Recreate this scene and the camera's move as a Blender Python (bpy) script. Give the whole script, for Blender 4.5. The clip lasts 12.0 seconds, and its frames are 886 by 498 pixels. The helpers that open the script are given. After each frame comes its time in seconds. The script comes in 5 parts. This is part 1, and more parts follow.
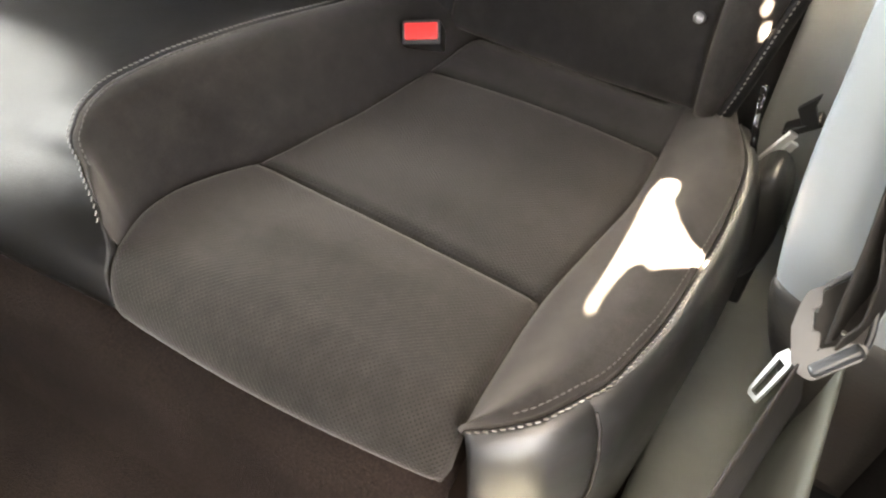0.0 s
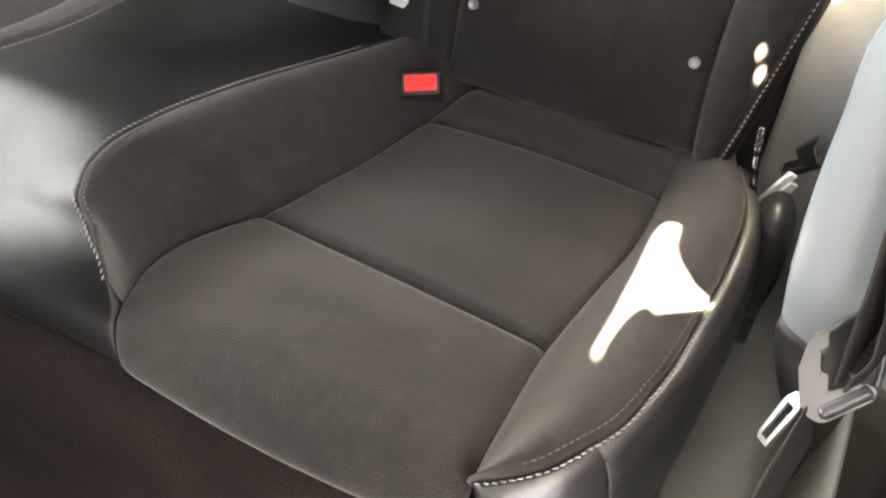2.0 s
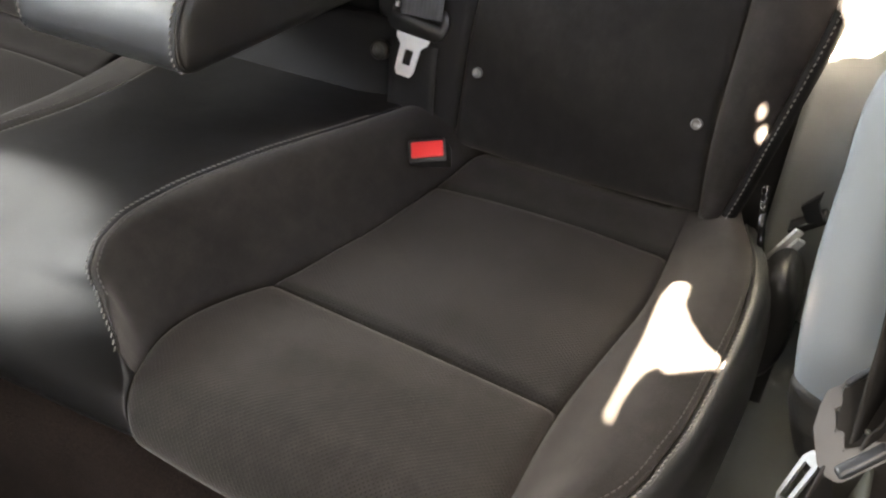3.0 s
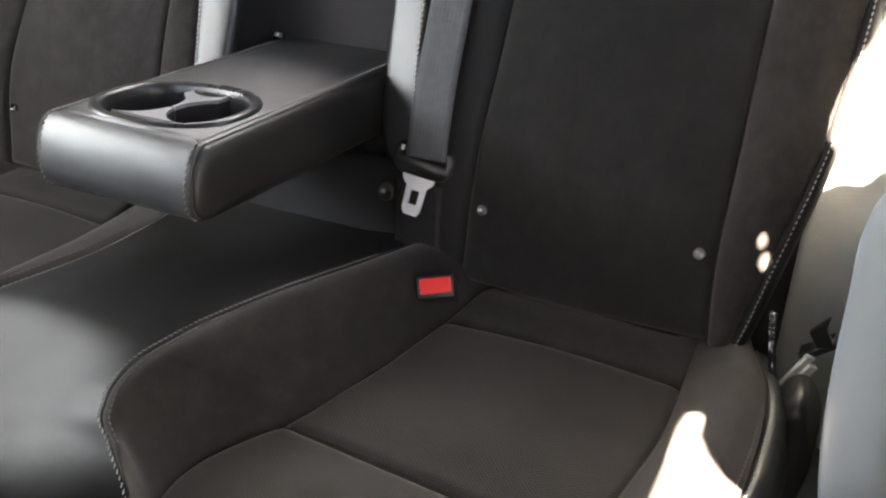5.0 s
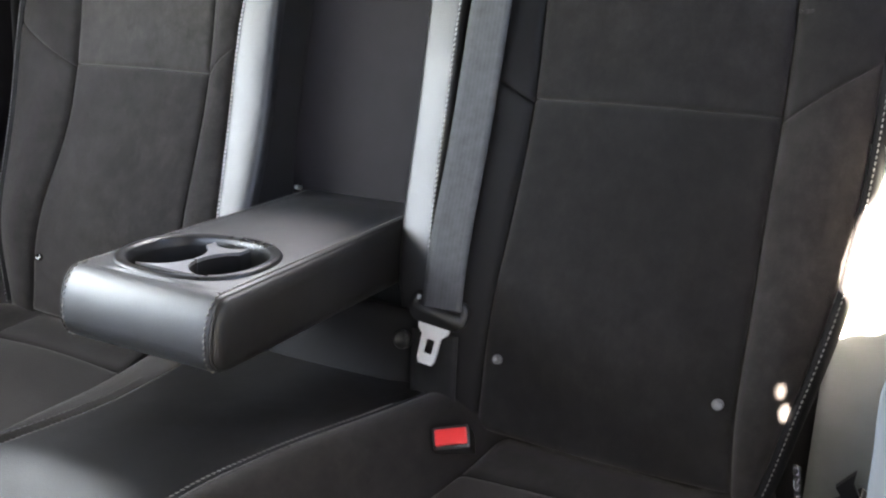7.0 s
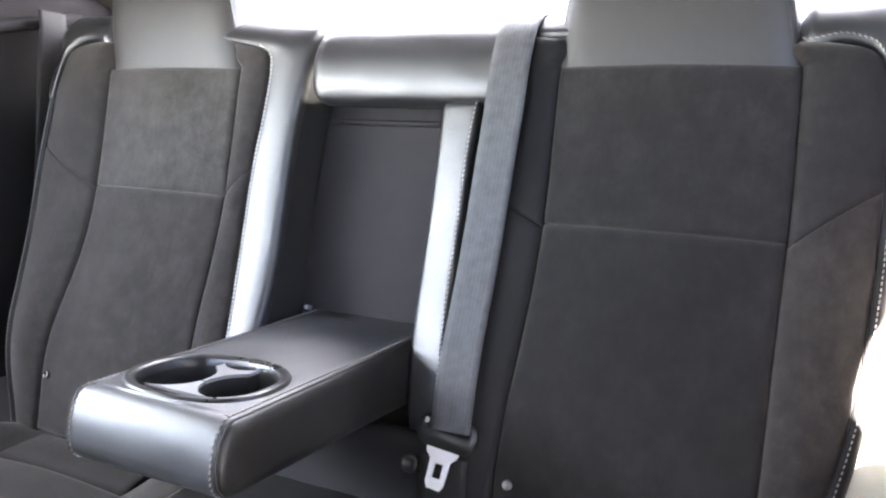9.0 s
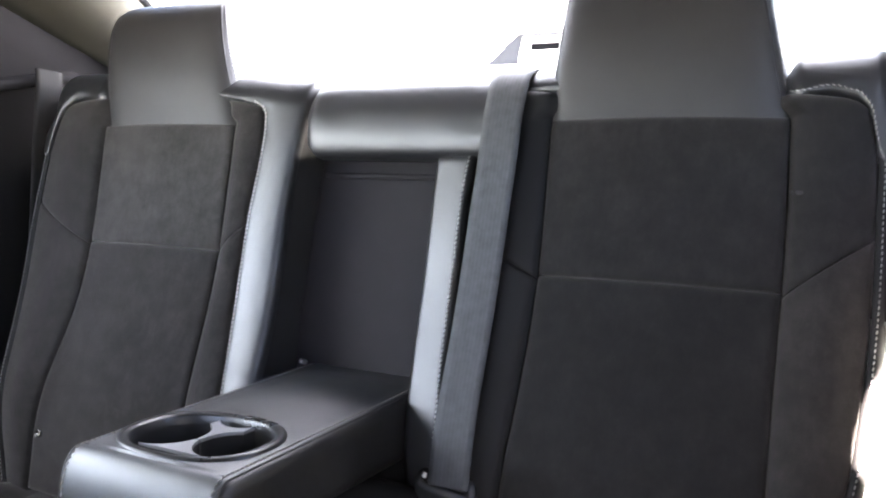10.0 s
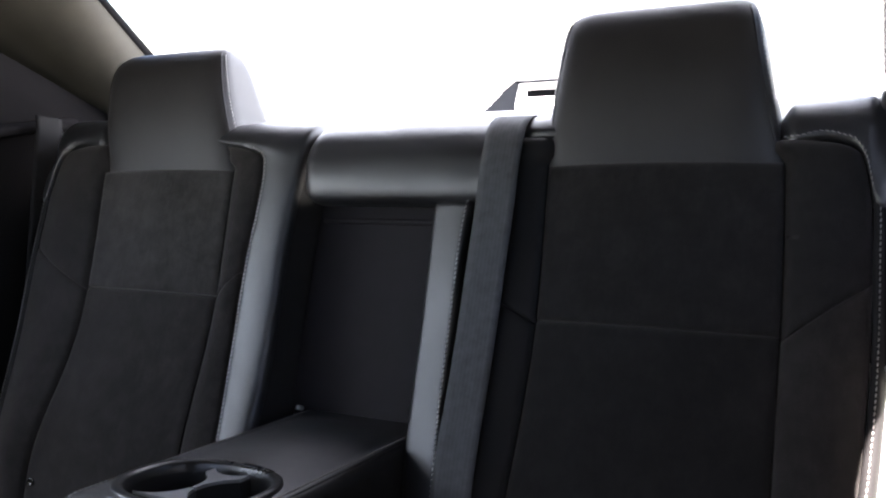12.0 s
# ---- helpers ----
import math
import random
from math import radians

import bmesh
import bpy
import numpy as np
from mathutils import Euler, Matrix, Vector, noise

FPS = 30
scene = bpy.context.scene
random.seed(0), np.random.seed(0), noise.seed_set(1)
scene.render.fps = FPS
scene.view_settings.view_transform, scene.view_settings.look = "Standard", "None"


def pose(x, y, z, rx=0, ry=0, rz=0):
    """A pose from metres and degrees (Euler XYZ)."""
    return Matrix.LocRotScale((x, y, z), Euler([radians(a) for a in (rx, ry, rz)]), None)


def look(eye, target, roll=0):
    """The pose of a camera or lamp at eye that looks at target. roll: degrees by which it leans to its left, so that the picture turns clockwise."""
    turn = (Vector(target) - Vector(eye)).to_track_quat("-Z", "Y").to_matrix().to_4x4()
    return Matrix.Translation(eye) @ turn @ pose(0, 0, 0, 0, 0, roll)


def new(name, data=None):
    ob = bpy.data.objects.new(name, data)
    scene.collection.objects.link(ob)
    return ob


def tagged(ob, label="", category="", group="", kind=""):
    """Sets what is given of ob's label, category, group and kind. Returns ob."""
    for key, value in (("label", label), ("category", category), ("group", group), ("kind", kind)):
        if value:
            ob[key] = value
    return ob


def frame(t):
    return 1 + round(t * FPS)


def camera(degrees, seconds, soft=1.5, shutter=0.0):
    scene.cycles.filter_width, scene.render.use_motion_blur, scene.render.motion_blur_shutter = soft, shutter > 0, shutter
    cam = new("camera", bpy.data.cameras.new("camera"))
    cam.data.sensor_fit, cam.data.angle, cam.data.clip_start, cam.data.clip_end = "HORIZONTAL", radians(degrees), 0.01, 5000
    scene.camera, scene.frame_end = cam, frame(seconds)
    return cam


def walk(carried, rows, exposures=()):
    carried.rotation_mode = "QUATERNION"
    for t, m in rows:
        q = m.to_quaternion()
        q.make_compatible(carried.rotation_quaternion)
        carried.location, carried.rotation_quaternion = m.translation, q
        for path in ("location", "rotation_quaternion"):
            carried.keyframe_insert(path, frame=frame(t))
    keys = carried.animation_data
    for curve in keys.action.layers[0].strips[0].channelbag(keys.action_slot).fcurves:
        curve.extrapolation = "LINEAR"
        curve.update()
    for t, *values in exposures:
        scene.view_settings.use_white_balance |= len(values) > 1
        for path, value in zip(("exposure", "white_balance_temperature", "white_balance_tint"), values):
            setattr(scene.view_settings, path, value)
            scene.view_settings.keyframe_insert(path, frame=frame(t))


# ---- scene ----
cam = camera(54.7, 12.0, soft=2.2)
PATH = [
    (0, (0.598, -0.932, 1.001), (0.009, 0.171, -0.56), 0.9),
    (0.5, (0.597, -0.933, 1.001), (0.016, 0.168, -0.564), 1.1),
    (1, (0.598, -0.931, 1.003), (0.015, 0.171, -0.561), 0.8),
    (1.5, (0.596, -0.93, 1.004), (-0.004, 0.2, -0.533), 0.3),
    (2, (0.597, -0.931, 1.005), (-0.036, 0.238, -0.488), -0.7),
    (2.5, (0.6, -0.933, 1.006), (-0.077, 0.28, -0.433), -2.0),
    (3, (0.6, -0.932, 1.009), (-0.104, 0.32, -0.382), -2.6),
    (5, (0.6, -0.934, 1.02), (-0.198, 0.486, -0.141), -4.3),
    (5.5, (0.599, -0.935, 1.024), (-0.225, 0.523, -0.07), -4.5),
    (6, (0.599, -0.934, 1.027), (-0.253, 0.558, 0.004), -4.6),
    (6.5, (0.598, -0.935, 1.031), (-0.277, 0.592, 0.08), -4.5),
    (7, (0.598, -0.937, 1.033), (-0.284, 0.628, 0.153), -4.4),
    (9, (0.597, -0.942, 1.044), (-0.329, 0.714, 0.411), -4.0),
    (9.5, (0.597, -0.941, 1.047), (-0.324, 0.736, 0.466), -4.4),
    (10, (0.596, -0.942, 1.051), (-0.325, 0.752, 0.522), -4.5),
    (10.5, (0.596, -0.943, 1.052), (-0.328, 0.766, 0.579), -4.4),
    (11, (0.595, -0.943, 1.056), (-0.33, 0.774, 0.614), -4.2),
    (11.5, (0.595, -0.942, 1.055), (-0.326, 0.777, 0.616), -4.4),
    (12, (0.595, -0.943, 1.051), (-0.324, 0.781, 0.623), -4.5),
]
EXPOSURES = [(0.0, 7.38, 8800, 14), (1.5, 7.42, 8800, 14), (2.5, 6.93, 8600, 14), (3.0, 6.58, 8500, 15), (5.0, 6.27, 8100, 15), (7.0, 6.45, 7400, 15), (9.0, 7.09, 7050, 18.5), (9.5, 6.64, 7000, 18.5), (10.5, 5.47, 6850, 18.5), (11.0, 4.30, 6750, 19), (11.5, 4.28, 6750, 19), (12.0, 4.54, 6750, 19)]
walk(cam, [(t, look(eye, target, roll)) for t, eye, target, roll in PATH], EXPOSURES)
from mathutils.geometry import tessellate_polygon

# ---------------------------------------------------------------- light
SUN = Vector((0.30, -0.45, 0.84)).normalized()
world = bpy.data.worlds.new("sky")
scene.world = world
world.use_nodes = True
wn = world.node_tree.nodes
sky = wn.new("ShaderNodeTexSky")
sky.sky_type, sky.sun_disc = "NISHITA", False
sky.sun_elevation, sky.sun_rotation = math.asin(SUN.z), math.atan2(SUN.x, SUN.y)
world.node_tree.links.new(sky.outputs[0], wn["Background"].inputs[0])
wn["Background"].inputs[1].default_value = 0.05
sun = new("sun", bpy.data.lights.new("sun", "SUN"))
sun.data.energy, sun.data.angle, sun.data.color = 5.0, radians(0.53), (1.0, 0.965, 0.91)
sun.matrix_world = look(SUN, (0, 0, 0))


def window_lamp(name, eye, target, w, h, watts, color, spread=180):
    lamp = new(name, bpy.data.lights.new(name, "AREA"))
    lamp.data.shape, lamp.data.size, lamp.data.size_y = "RECTANGLE", w, h
    lamp.data.energy, lamp.data.color, lamp.data.spread = watts, color, radians(spread)
    lamp.matrix_world = look(eye, target)
    return lamp


window_lamp("windscreen_daylight", (0.0, -1.80, 1.10), (0.0, -1.385, 0.19), 1.25, 0.66, 0.12, (0.92, 0.97, 1.0))
window_lamp("rear_side_window_daylight", (-0.74, -0.72, 1.06), (0.3, -0.66, 0.98), 0.74, 0.36, 0.21, (0.87, 0.98, 1.0))
window_lamp("front_side_window_daylight", (-0.74, -1.62, 1.06), (0.3, -1.2, 0.75), 0.62, 0.32, 0.17, (0.87, 0.98, 1.0))
# Added fill lamp for the unseen open door, hung inside the right wall.
window_lamp("door_side_fill", (0.752, -0.86, 0.80), (0.50, -0.72, 0.34), 0.50, 0.44, 0.042, (0.97, 0.98, 1.0), 140)
window_lamp("rear_window_daylight", (0.0, 0.56, 1.11), (0.0, 0.22, 0.17), 1.12, 0.84, 1.1, (0.95, 0.98, 1.0))


# ---------------------------------------------------------------- materials
def material(name, build):
    m = bpy.data.materials.new(name)
    m.use_nodes = True
    t = m.node_tree
    build(t, t.nodes, t.links, t.nodes["Principled BSDF"])
    return m


def coords(n, l, scale, uv=False):
    c = n.new("ShaderNodeTexCoord")
    mp = n.new("ShaderNodeMapping")
    mp.inputs["Scale"].default_value = scale if hasattr(scale, "__len__") else (scale, scale, scale)
    l.new(c.outputs["UV" if uv else "Object"], mp.inputs[0])
    return mp.outputs[0]


def noise_tex(n, l, co, scale, detail=4.0, rough=0.55):
    t = n.new("ShaderNodeTexNoise")
    t.inputs["Scale"].default_value, t.inputs["Detail"].default_value, t.inputs["Roughness"].default_value = scale, detail, rough
    l.new(co, t.inputs["Vector"])
    return t.outputs["Fac"]


def ramp(n, l, fac, stops):
    r = n.new("ShaderNodeValToRGB")
    e = r.color_ramp.elements
    while len(e) < len(stops):
        e.new(0.5)
    for k, (pos, col) in zip(e, stops):
        k.position, k.color = pos, (*col, 1) if hasattr(col, "__len__") else (col, col, col, 1)
    l.new(fac, r.inputs[0])
    return r.outputs[0]


def mix(n, l, kind, fac, a, b):
    m = n.new("ShaderNodeMix")
    m.data_type, m.blend_type = "RGBA", kind
    for socket, v in ((m.inputs[0], fac), (m.inputs[6], a), (m.inputs[7], b)):
        if hasattr(v, "links"):
            l.new(v, socket)
        else:
            socket.default_value = v if not hasattr(v, "__len__") else (*v, 1)
    return m.outputs[2]


def arith(n, l, op, a, b=0.0):
    m = n.new("ShaderNodeMath")
    m.operation = op
    for socket, v in ((m.inputs[0], a), (m.inputs[1], b)):
        if hasattr(v, "links"):
            l.new(v, socket)
        else:
            socket.default_value = v
    return m.outputs[0]


def bump(n, l, p, height, strength, distance):
    b = n.new("ShaderNodeBump")
    b.inputs["Strength"].default_value, b.inputs["Distance"].default_value = strength, distance
    l.new(height, b.inputs["Height"])
    l.new(b.outputs[0], p.inputs["Normal"])


def suede_build(dots, base):
    def build(t, n, l, p):
        co = coords(n, l, 1.0)
        fine = noise_tex(n, l, co, 900, 2)
        patch = noise_tex(n, l, co, 34, 7, 0.68)
        brushed = noise_tex(n, l, coords(n, l, (30, 9, 9)), 6, 4)
        broad = noise_tex(n, l, co, 10, 4, 0.6)
        patch = arith(n, l, "ADD", arith(n, l, "MULTIPLY", patch, 0.68), arith(n, l, "MULTIPLY", broad, 0.32))
        lo, hi = [c * 0.60 for c in base], [c * 1.56 for c in base]
        col = ramp(n, l, arith(n, l, "ADD", arith(n, l, "MULTIPLY", patch, 0.84), arith(n, l, "MULTIPLY", brushed, 0.16)), [(0.38, lo), (0.5, base), (0.63, hi)])
        col = mix(n, l, "MULTIPLY", 0.45, col, ramp(n, l, fine, [(0.3, 0.45), (0.7, 1.0)]))
        height = fine
        if dots:
            uv = n.new("ShaderNodeTexCoord").outputs["UV"]
            sep = n.new("ShaderNodeSeparateXYZ")
            l.new(uv, sep.inputs[0])
            a = arith(n, l, "SINE", arith(n, l, "MULTIPLY", sep.outputs[0], 2 * math.pi / 0.0046))
            b = arith(n, l, "SINE", arith(n, l, "MULTIPLY", sep.outputs[1], 2 * math.pi / 0.0040))
            hole = arith(n, l, "MULTIPLY", a, b)
            mask = ramp(n, l, hole, [(0.25, 0.0), (0.6, 1.0)])
            col = mix(n, l, "MIX", arith(n, l, "MULTIPLY", arith(n, l, "MULTIPLY", mask, ramp(n, l, patch, [(0.35, 0.6), (0.65, 1.0)])), 0.92), col, [c * 0.08 for c in base])
            height = arith(n, l, "SUBTRACT", arith(n, l, "MULTIPLY", fine, 0.35), mask)
        l.new(col, p.inputs["Base Color"])
        p.inputs["Roughness"].default_value = 0.95
        p.inputs["Specular IOR Level"].default_value = 0.2
        p.inputs["Sheen Weight"].default_value = 0.22
        p.inputs["Sheen Roughness"].default_value = 0.5
        p.inputs["Sheen Tint"].default_value = (0.75, 0.7, 0.66, 1)
        bump(n, l, p, height, 0.5, 0.0006)
    return build


def leather_build(base, rough, coat=0.0, spec=0.85):
    def build(t, n, l, p):
        co = coords(n, l, 1.0)
        v = n.new("ShaderNodeTexVoronoi")
        v.feature, v.inputs["Scale"].default_value = "DISTANCE_TO_EDGE", 620
        l.new(co, v.inputs["Vector"])
        grain = ramp(n, l, v.outputs["Distance"], [(0.0, 0.0), (0.25, 1.0)])
        wrinkle = noise_tex(n, l, co, 38, 4, 0.5)
        wear = noise_tex(n, l, co, 9, 5, 0.6)
        l.new(ramp(n, l, wear, [(0.3, [c * 0.8 for c in base]), (0.7, [c * 1.25 for c in base])]), p.inputs["Base Color"])
        l.new(ramp(n, l, arith(n, l, "ADD", arith(n, l, "MULTIPLY", wear, 0.6), arith(n, l, "MULTIPLY", wrinkle, 0.4)), [(0.3, rough - 0.05), (0.7, rough + 0.07)]), p.inputs["Roughness"])
        p.inputs["IOR"].default_value = 1.54
        p.inputs["Specular IOR Level"].default_value = spec
        p.inputs["Coat Weight"].default_value = coat
        p.inputs["Coat Roughness"].default_value = 0.42
        h = arith(n, l, "ADD", arith(n, l, "MULTIPLY", grain, 0.22), wrinkle)
        bump(n, l, p, h, 0.28, 0.0016)
    return build


def plain_build(base, rough, metal=0.0, grain=400.0, depth=0.0004, vary=0.18, spec=0.5, uneven=0.06):
    def build(t, n, l, p):
        co = coords(n, l, 1.0)
        f = noise_tex(n, l, co, grain, 3)
        w = noise_tex(n, l, co, 14, 5, 0.6)
        l.new(ramp(n, l, w, [(0.3, [c * (1 - vary) for c in base]), (0.7, [c * (1 + vary) for c in base])]), p.inputs["Base Color"])
        l.new(ramp(n, l, w, [(0.3, max(0.03, rough - uneven)), (0.7, min(1, rough + uneven))]), p.inputs["Roughness"])
        p.inputs["Metallic"].default_value = metal
        p.inputs["Specular IOR Level"].default_value = spec
        bump(n, l, p, f, 0.35, depth)
    return build


def webbing_build(base):
    def build(t, n, l, p):
        uv = n.new("ShaderNodeTexCoord").outputs["UV"]
        sep = n.new("ShaderNodeSeparateXYZ")
        l.new(uv, sep.inputs[0])
        a = arith(n, l, "SINE", arith(n, l, "MULTIPLY", sep.outputs[0], 2 * math.pi / 0.0048))
        b = arith(n, l, "SINE", arith(n, l, "MULTIPLY", sep.outputs[1], 2 * math.pi / 0.0022))
        h = arith(n, l, "ADD", arith(n, l, "MULTIPLY", a, 0.8), arith(n, l, "MULTIPLY", b, 0.12))
        f = noise_tex(n, l, coords(n, l, 1.0), 90, 4)
        c = ramp(n, l, arith(n, l, "ADD", arith(n, l, "MULTIPLY", a, 0.07), f), [(0.2, [k * 0.72 for k in base]), (0.8, [k * 1.25 for k in base])])
        l.new(c, p.inputs["Base Color"])
        p.inputs["Roughness"].default_value = 0.7
        p.inputs["Specular IOR Level"].default_value = 0.3
        bump(n, l, p, h, 0.1, 0.0005)
    return build


def carpet_build(t, n, l, p):
    co = coords(n, l, 1.0)
    f = noise_tex(n, l, co, 420, 4, 0.7)
    w = noise_tex(n, l, co, 7, 5)
    c = mix(n, l, "MULTIPLY", 0.8, ramp(n, l, w, [(0.3, (0.020, 0.0140, 0.0118)), (0.7, (0.042, 0.0290, 0.0238))]), ramp(n, l, f, [(0.3, 0.35), (0.72, 1.25)]))
    l.new(c, p.inputs["Base Color"])
    p.inputs["Roughness"].default_value = 1.0
    p.inputs["Specular IOR Level"].default_value = 0.1
    bump(n, l, p, f, 0.9, 0.004)


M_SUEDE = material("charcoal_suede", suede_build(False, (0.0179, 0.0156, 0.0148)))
# Right backrest takes shaded copies of the suede, left upper panel a lit one.
M_SUEDE_SHADED = material("shaded_charcoal_suede", suede_build(False, (0.0098, 0.0089, 0.0089)))
M_SUEDE_HALF_SHADED = material("half_shaded_charcoal_suede", suede_build(False, (0.0122, 0.0109, 0.0107)))
M_SUEDE_PALE = material("brushed_lit_charcoal_suede", suede_build(False, (0.0288, 0.0260, 0.0244)))
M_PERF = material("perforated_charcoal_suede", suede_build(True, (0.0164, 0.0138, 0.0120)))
# Rear and inner cushion tones are darkened for shade near the backrest.
M_PERF_REAR = material("shaded_perforated_suede", suede_build(True, (0.0122, 0.0105, 0.0097)))
M_SUEDE_SEAT = material("shaded_seat_suede", suede_build(False, (0.0121, 0.0105, 0.0099)))
M_LEATHER = material("black_leather", leather_build((0.0095, 0.0093, 0.0100), 0.38, 0.0, 0.78))
# Lower panel leather: darker base for the shade under the armrest.
M_LEATHER_LOW = material("shaded_dull_leather", leather_build((0.0068, 0.0066, 0.0070), 0.48, 0.0, 0.20))
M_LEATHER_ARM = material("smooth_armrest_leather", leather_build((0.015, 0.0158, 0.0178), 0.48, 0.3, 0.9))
# Flank leather has a darker, less glossy base than the armrest top.
M_FLANK = material("darker_flank_leather", leather_build((0.0090, 0.0083, 0.0080), 0.46, 0.0, 0.4))
M_LEATHER_HEAD = material("black_headrest_leather", leather_build((0.020, 0.0184, 0.0180), 0.50, 0.0, 0.42))
M_RUBBER = material("dull_black_rubber", plain_build((0.007, 0.007, 0.0075), 0.85, grain=600, spec=0.08))
M_THREAD = material("light_grey_thread", plain_build((0.19, 0.182, 0.17), 0.7, grain=1500))
M_THREAD_PALE = material("pale_thread", plain_build((0.42, 0.41, 0.39), 0.7, grain=1500))
M_THREAD_BROWN = material("charcoal_thread", plain_build((0.052, 0.047, 0.043), 0.7, grain=1500))
M_SIDE_BLACK = material("matt_black_side_facing", plain_build((0.010, 0.0094, 0.0096), 0.65, grain=600, spec=0.15))
M_THREAD_DARK = material("dark_grey_thread", plain_build((0.16, 0.155, 0.15), 0.7, grain=1500))
M_SEAM = material("black_piping", plain_build((0.018, 0.017, 0.017), 0.6))
M_BLACK = material("black_plastic", plain_build((0.013, 0.0125, 0.0125), 0.42))
M_FOOT = material("grained_black_plastic", plain_build((0.017, 0.0165, 0.0165), 0.55, grain=260, depth=0.0012))
M_GLOSS = material("satin_black_plastic", plain_build((0.016, 0.016, 0.0165), 0.30, spec=0.5))
M_VINYL = material("grey_vinyl_panel", plain_build((0.021, 0.0186, 0.0198), 0.75, grain=700, spec=0.15))
M_TRIM = material("grey_trim_plastic", plain_build((0.42, 0.44, 0.41), 0.5, grain=800, vary=0.1))
M_SILL = material("dark_grey_sill_plastic", plain_build((0.098, 0.104, 0.092), 0.55, grain=500, depth=0.0006, vary=0.14))
M_PILLAR = material("pale_grey_pillar_plastic", plain_build((0.205, 0.230, 0.256), 0.34, grain=900, depth=0.0001, vary=0.015, uneven=0.008))
M_METAL = material("bright_steel", plain_build((0.86, 0.86, 0.85), 0.34, 1.0, 200, 0.0001, 0.08))
M_ZINC = material("bright_zinc_plating", plain_build((0.80, 0.80, 0.78), 0.36, 0.4, 200, 0.0001, 0.08))
M_PLATE = material("worn_steel_plate", plain_build((0.42, 0.42, 0.42), 0.30, 1.0, 160, 0.0001, 0.2))
M_LEATHER_PAD = material("broad_sheen_black_leather", leather_build((0.0078, 0.0072, 0.0072), 0.45, 0.0, 0.36))
M_DARKMETAL = material("dark_steel", plain_build((0.22, 0.22, 0.22), 0.3, 1.0, 200, 0.0001))
M_RED = material("red_plastic", plain_build((0.72, 0.035, 0.035), 0.35, vary=0.08, grain=250, depth=0.0001))
M_BELT = material("grey_belt_webbing", webbing_build((0.058, 0.060, 0.063)))
M_BELT_DARK = material("black_belt_webbing", webbing_build((0.0085, 0.0078, 0.0080)))
# Lighter copy of the black webbing, for door light on the side belt.
M_BELT_LIT = material("lit_black_belt_webbing", webbing_build((0.022, 0.0208, 0.0205)))
M_CARPET = material("brown_black_carpet", carpet_build)
M_GROUND = material("grey_asphalt", plain_build((0.085, 0.083, 0.08), 0.9, grain=40, depth=0.004, spec=0.2))
M_HEADLINER = material("dark_headliner_cloth", plain_build((0.0070, 0.0060, 0.0066), 0.9, grain=600, depth=0.0008, spec=0.2))
M_PALE = material("beige_pillar_cloth", plain_build((0.046, 0.0425, 0.0325), 0.8, grain=600, depth=0.0006, spec=0.2))
M_GUIDE = material("grey_guide_plastic", plain_build((0.040, 0.043, 0.050), 0.5, grain=700))
M_DIVIDER = material("satin_grey_plastic", plain_build((0.19, 0.19, 0.195), 0.34, grain=600, spec=0.7))
M_WET_BLACK = material("glossy_black_vinyl", plain_build((0.012, 0.0115, 0.0115), 0.16, grain=300, spec=0.9))
M_SHELF = material("pale_shelf_cloth", plain_build((0.5, 0.5, 0.5), 0.9, grain=500, depth=0.0008, spec=0.2))


# ---------------------------------------------------------------- mesh helpers
def thing(name, label, category, group="", kind="", at=(0, 0, 0)):
    ob = new(name)
    ob.empty_display_size = 0.05
    ob.location = at
    return tagged(ob, label, category, group, kind)


def mesh_object(name, verts, faces, mat, parent=None, label="", uvs=None, smooth=True):
    me = bpy.data.meshes.new(name)
    me.from_pydata([tuple(v) for v in verts], [], faces)
    me.materials.append(mat)
    if uvs is not None:
        layer = me.uv_layers.new(name="uv")
        idx = np.empty(len(me.loops), dtype=np.int32)
        me.loops.foreach_get("vertex_index", idx)
        layer.data.foreach_set("uv", np.asarray(uvs, dtype=np.float32)[idx].ravel())
    me.polygons.foreach_set("use_smooth", [smooth] * len(me.polygons))
    me.update()
    ob = new(name, me)
    if parent is not None:
        ob.parent = parent
        ob.matrix_parent_inverse = Matrix.Translation(-Vector(parent.location)) if parent.type == "EMPTY" else Matrix()
    if label:
        ob["label"] = label
    return ob


def part(name, bm, mat, parent=None, label="", smooth=True):
    """One bmesh as one mesh object under a thing or under a part."""
    bmesh.ops.recalc_face_normals(bm, faces=bm.faces)
    me = bpy.data.meshes.new(name)
    bm.to_mesh(me)
    bm.free()
    me.materials.append(mat)
    me.polygons.foreach_set("use_smooth", [smooth] * len(me.polygons))
    ob = new(name, me)
    if parent is not None:
        ob.parent = parent
        ob.matrix_parent_inverse = Matrix.Translation(-Vector(parent.location)) if parent.type == "EMPTY" else Matrix()
    if label:
        ob["label"] = label
    return ob


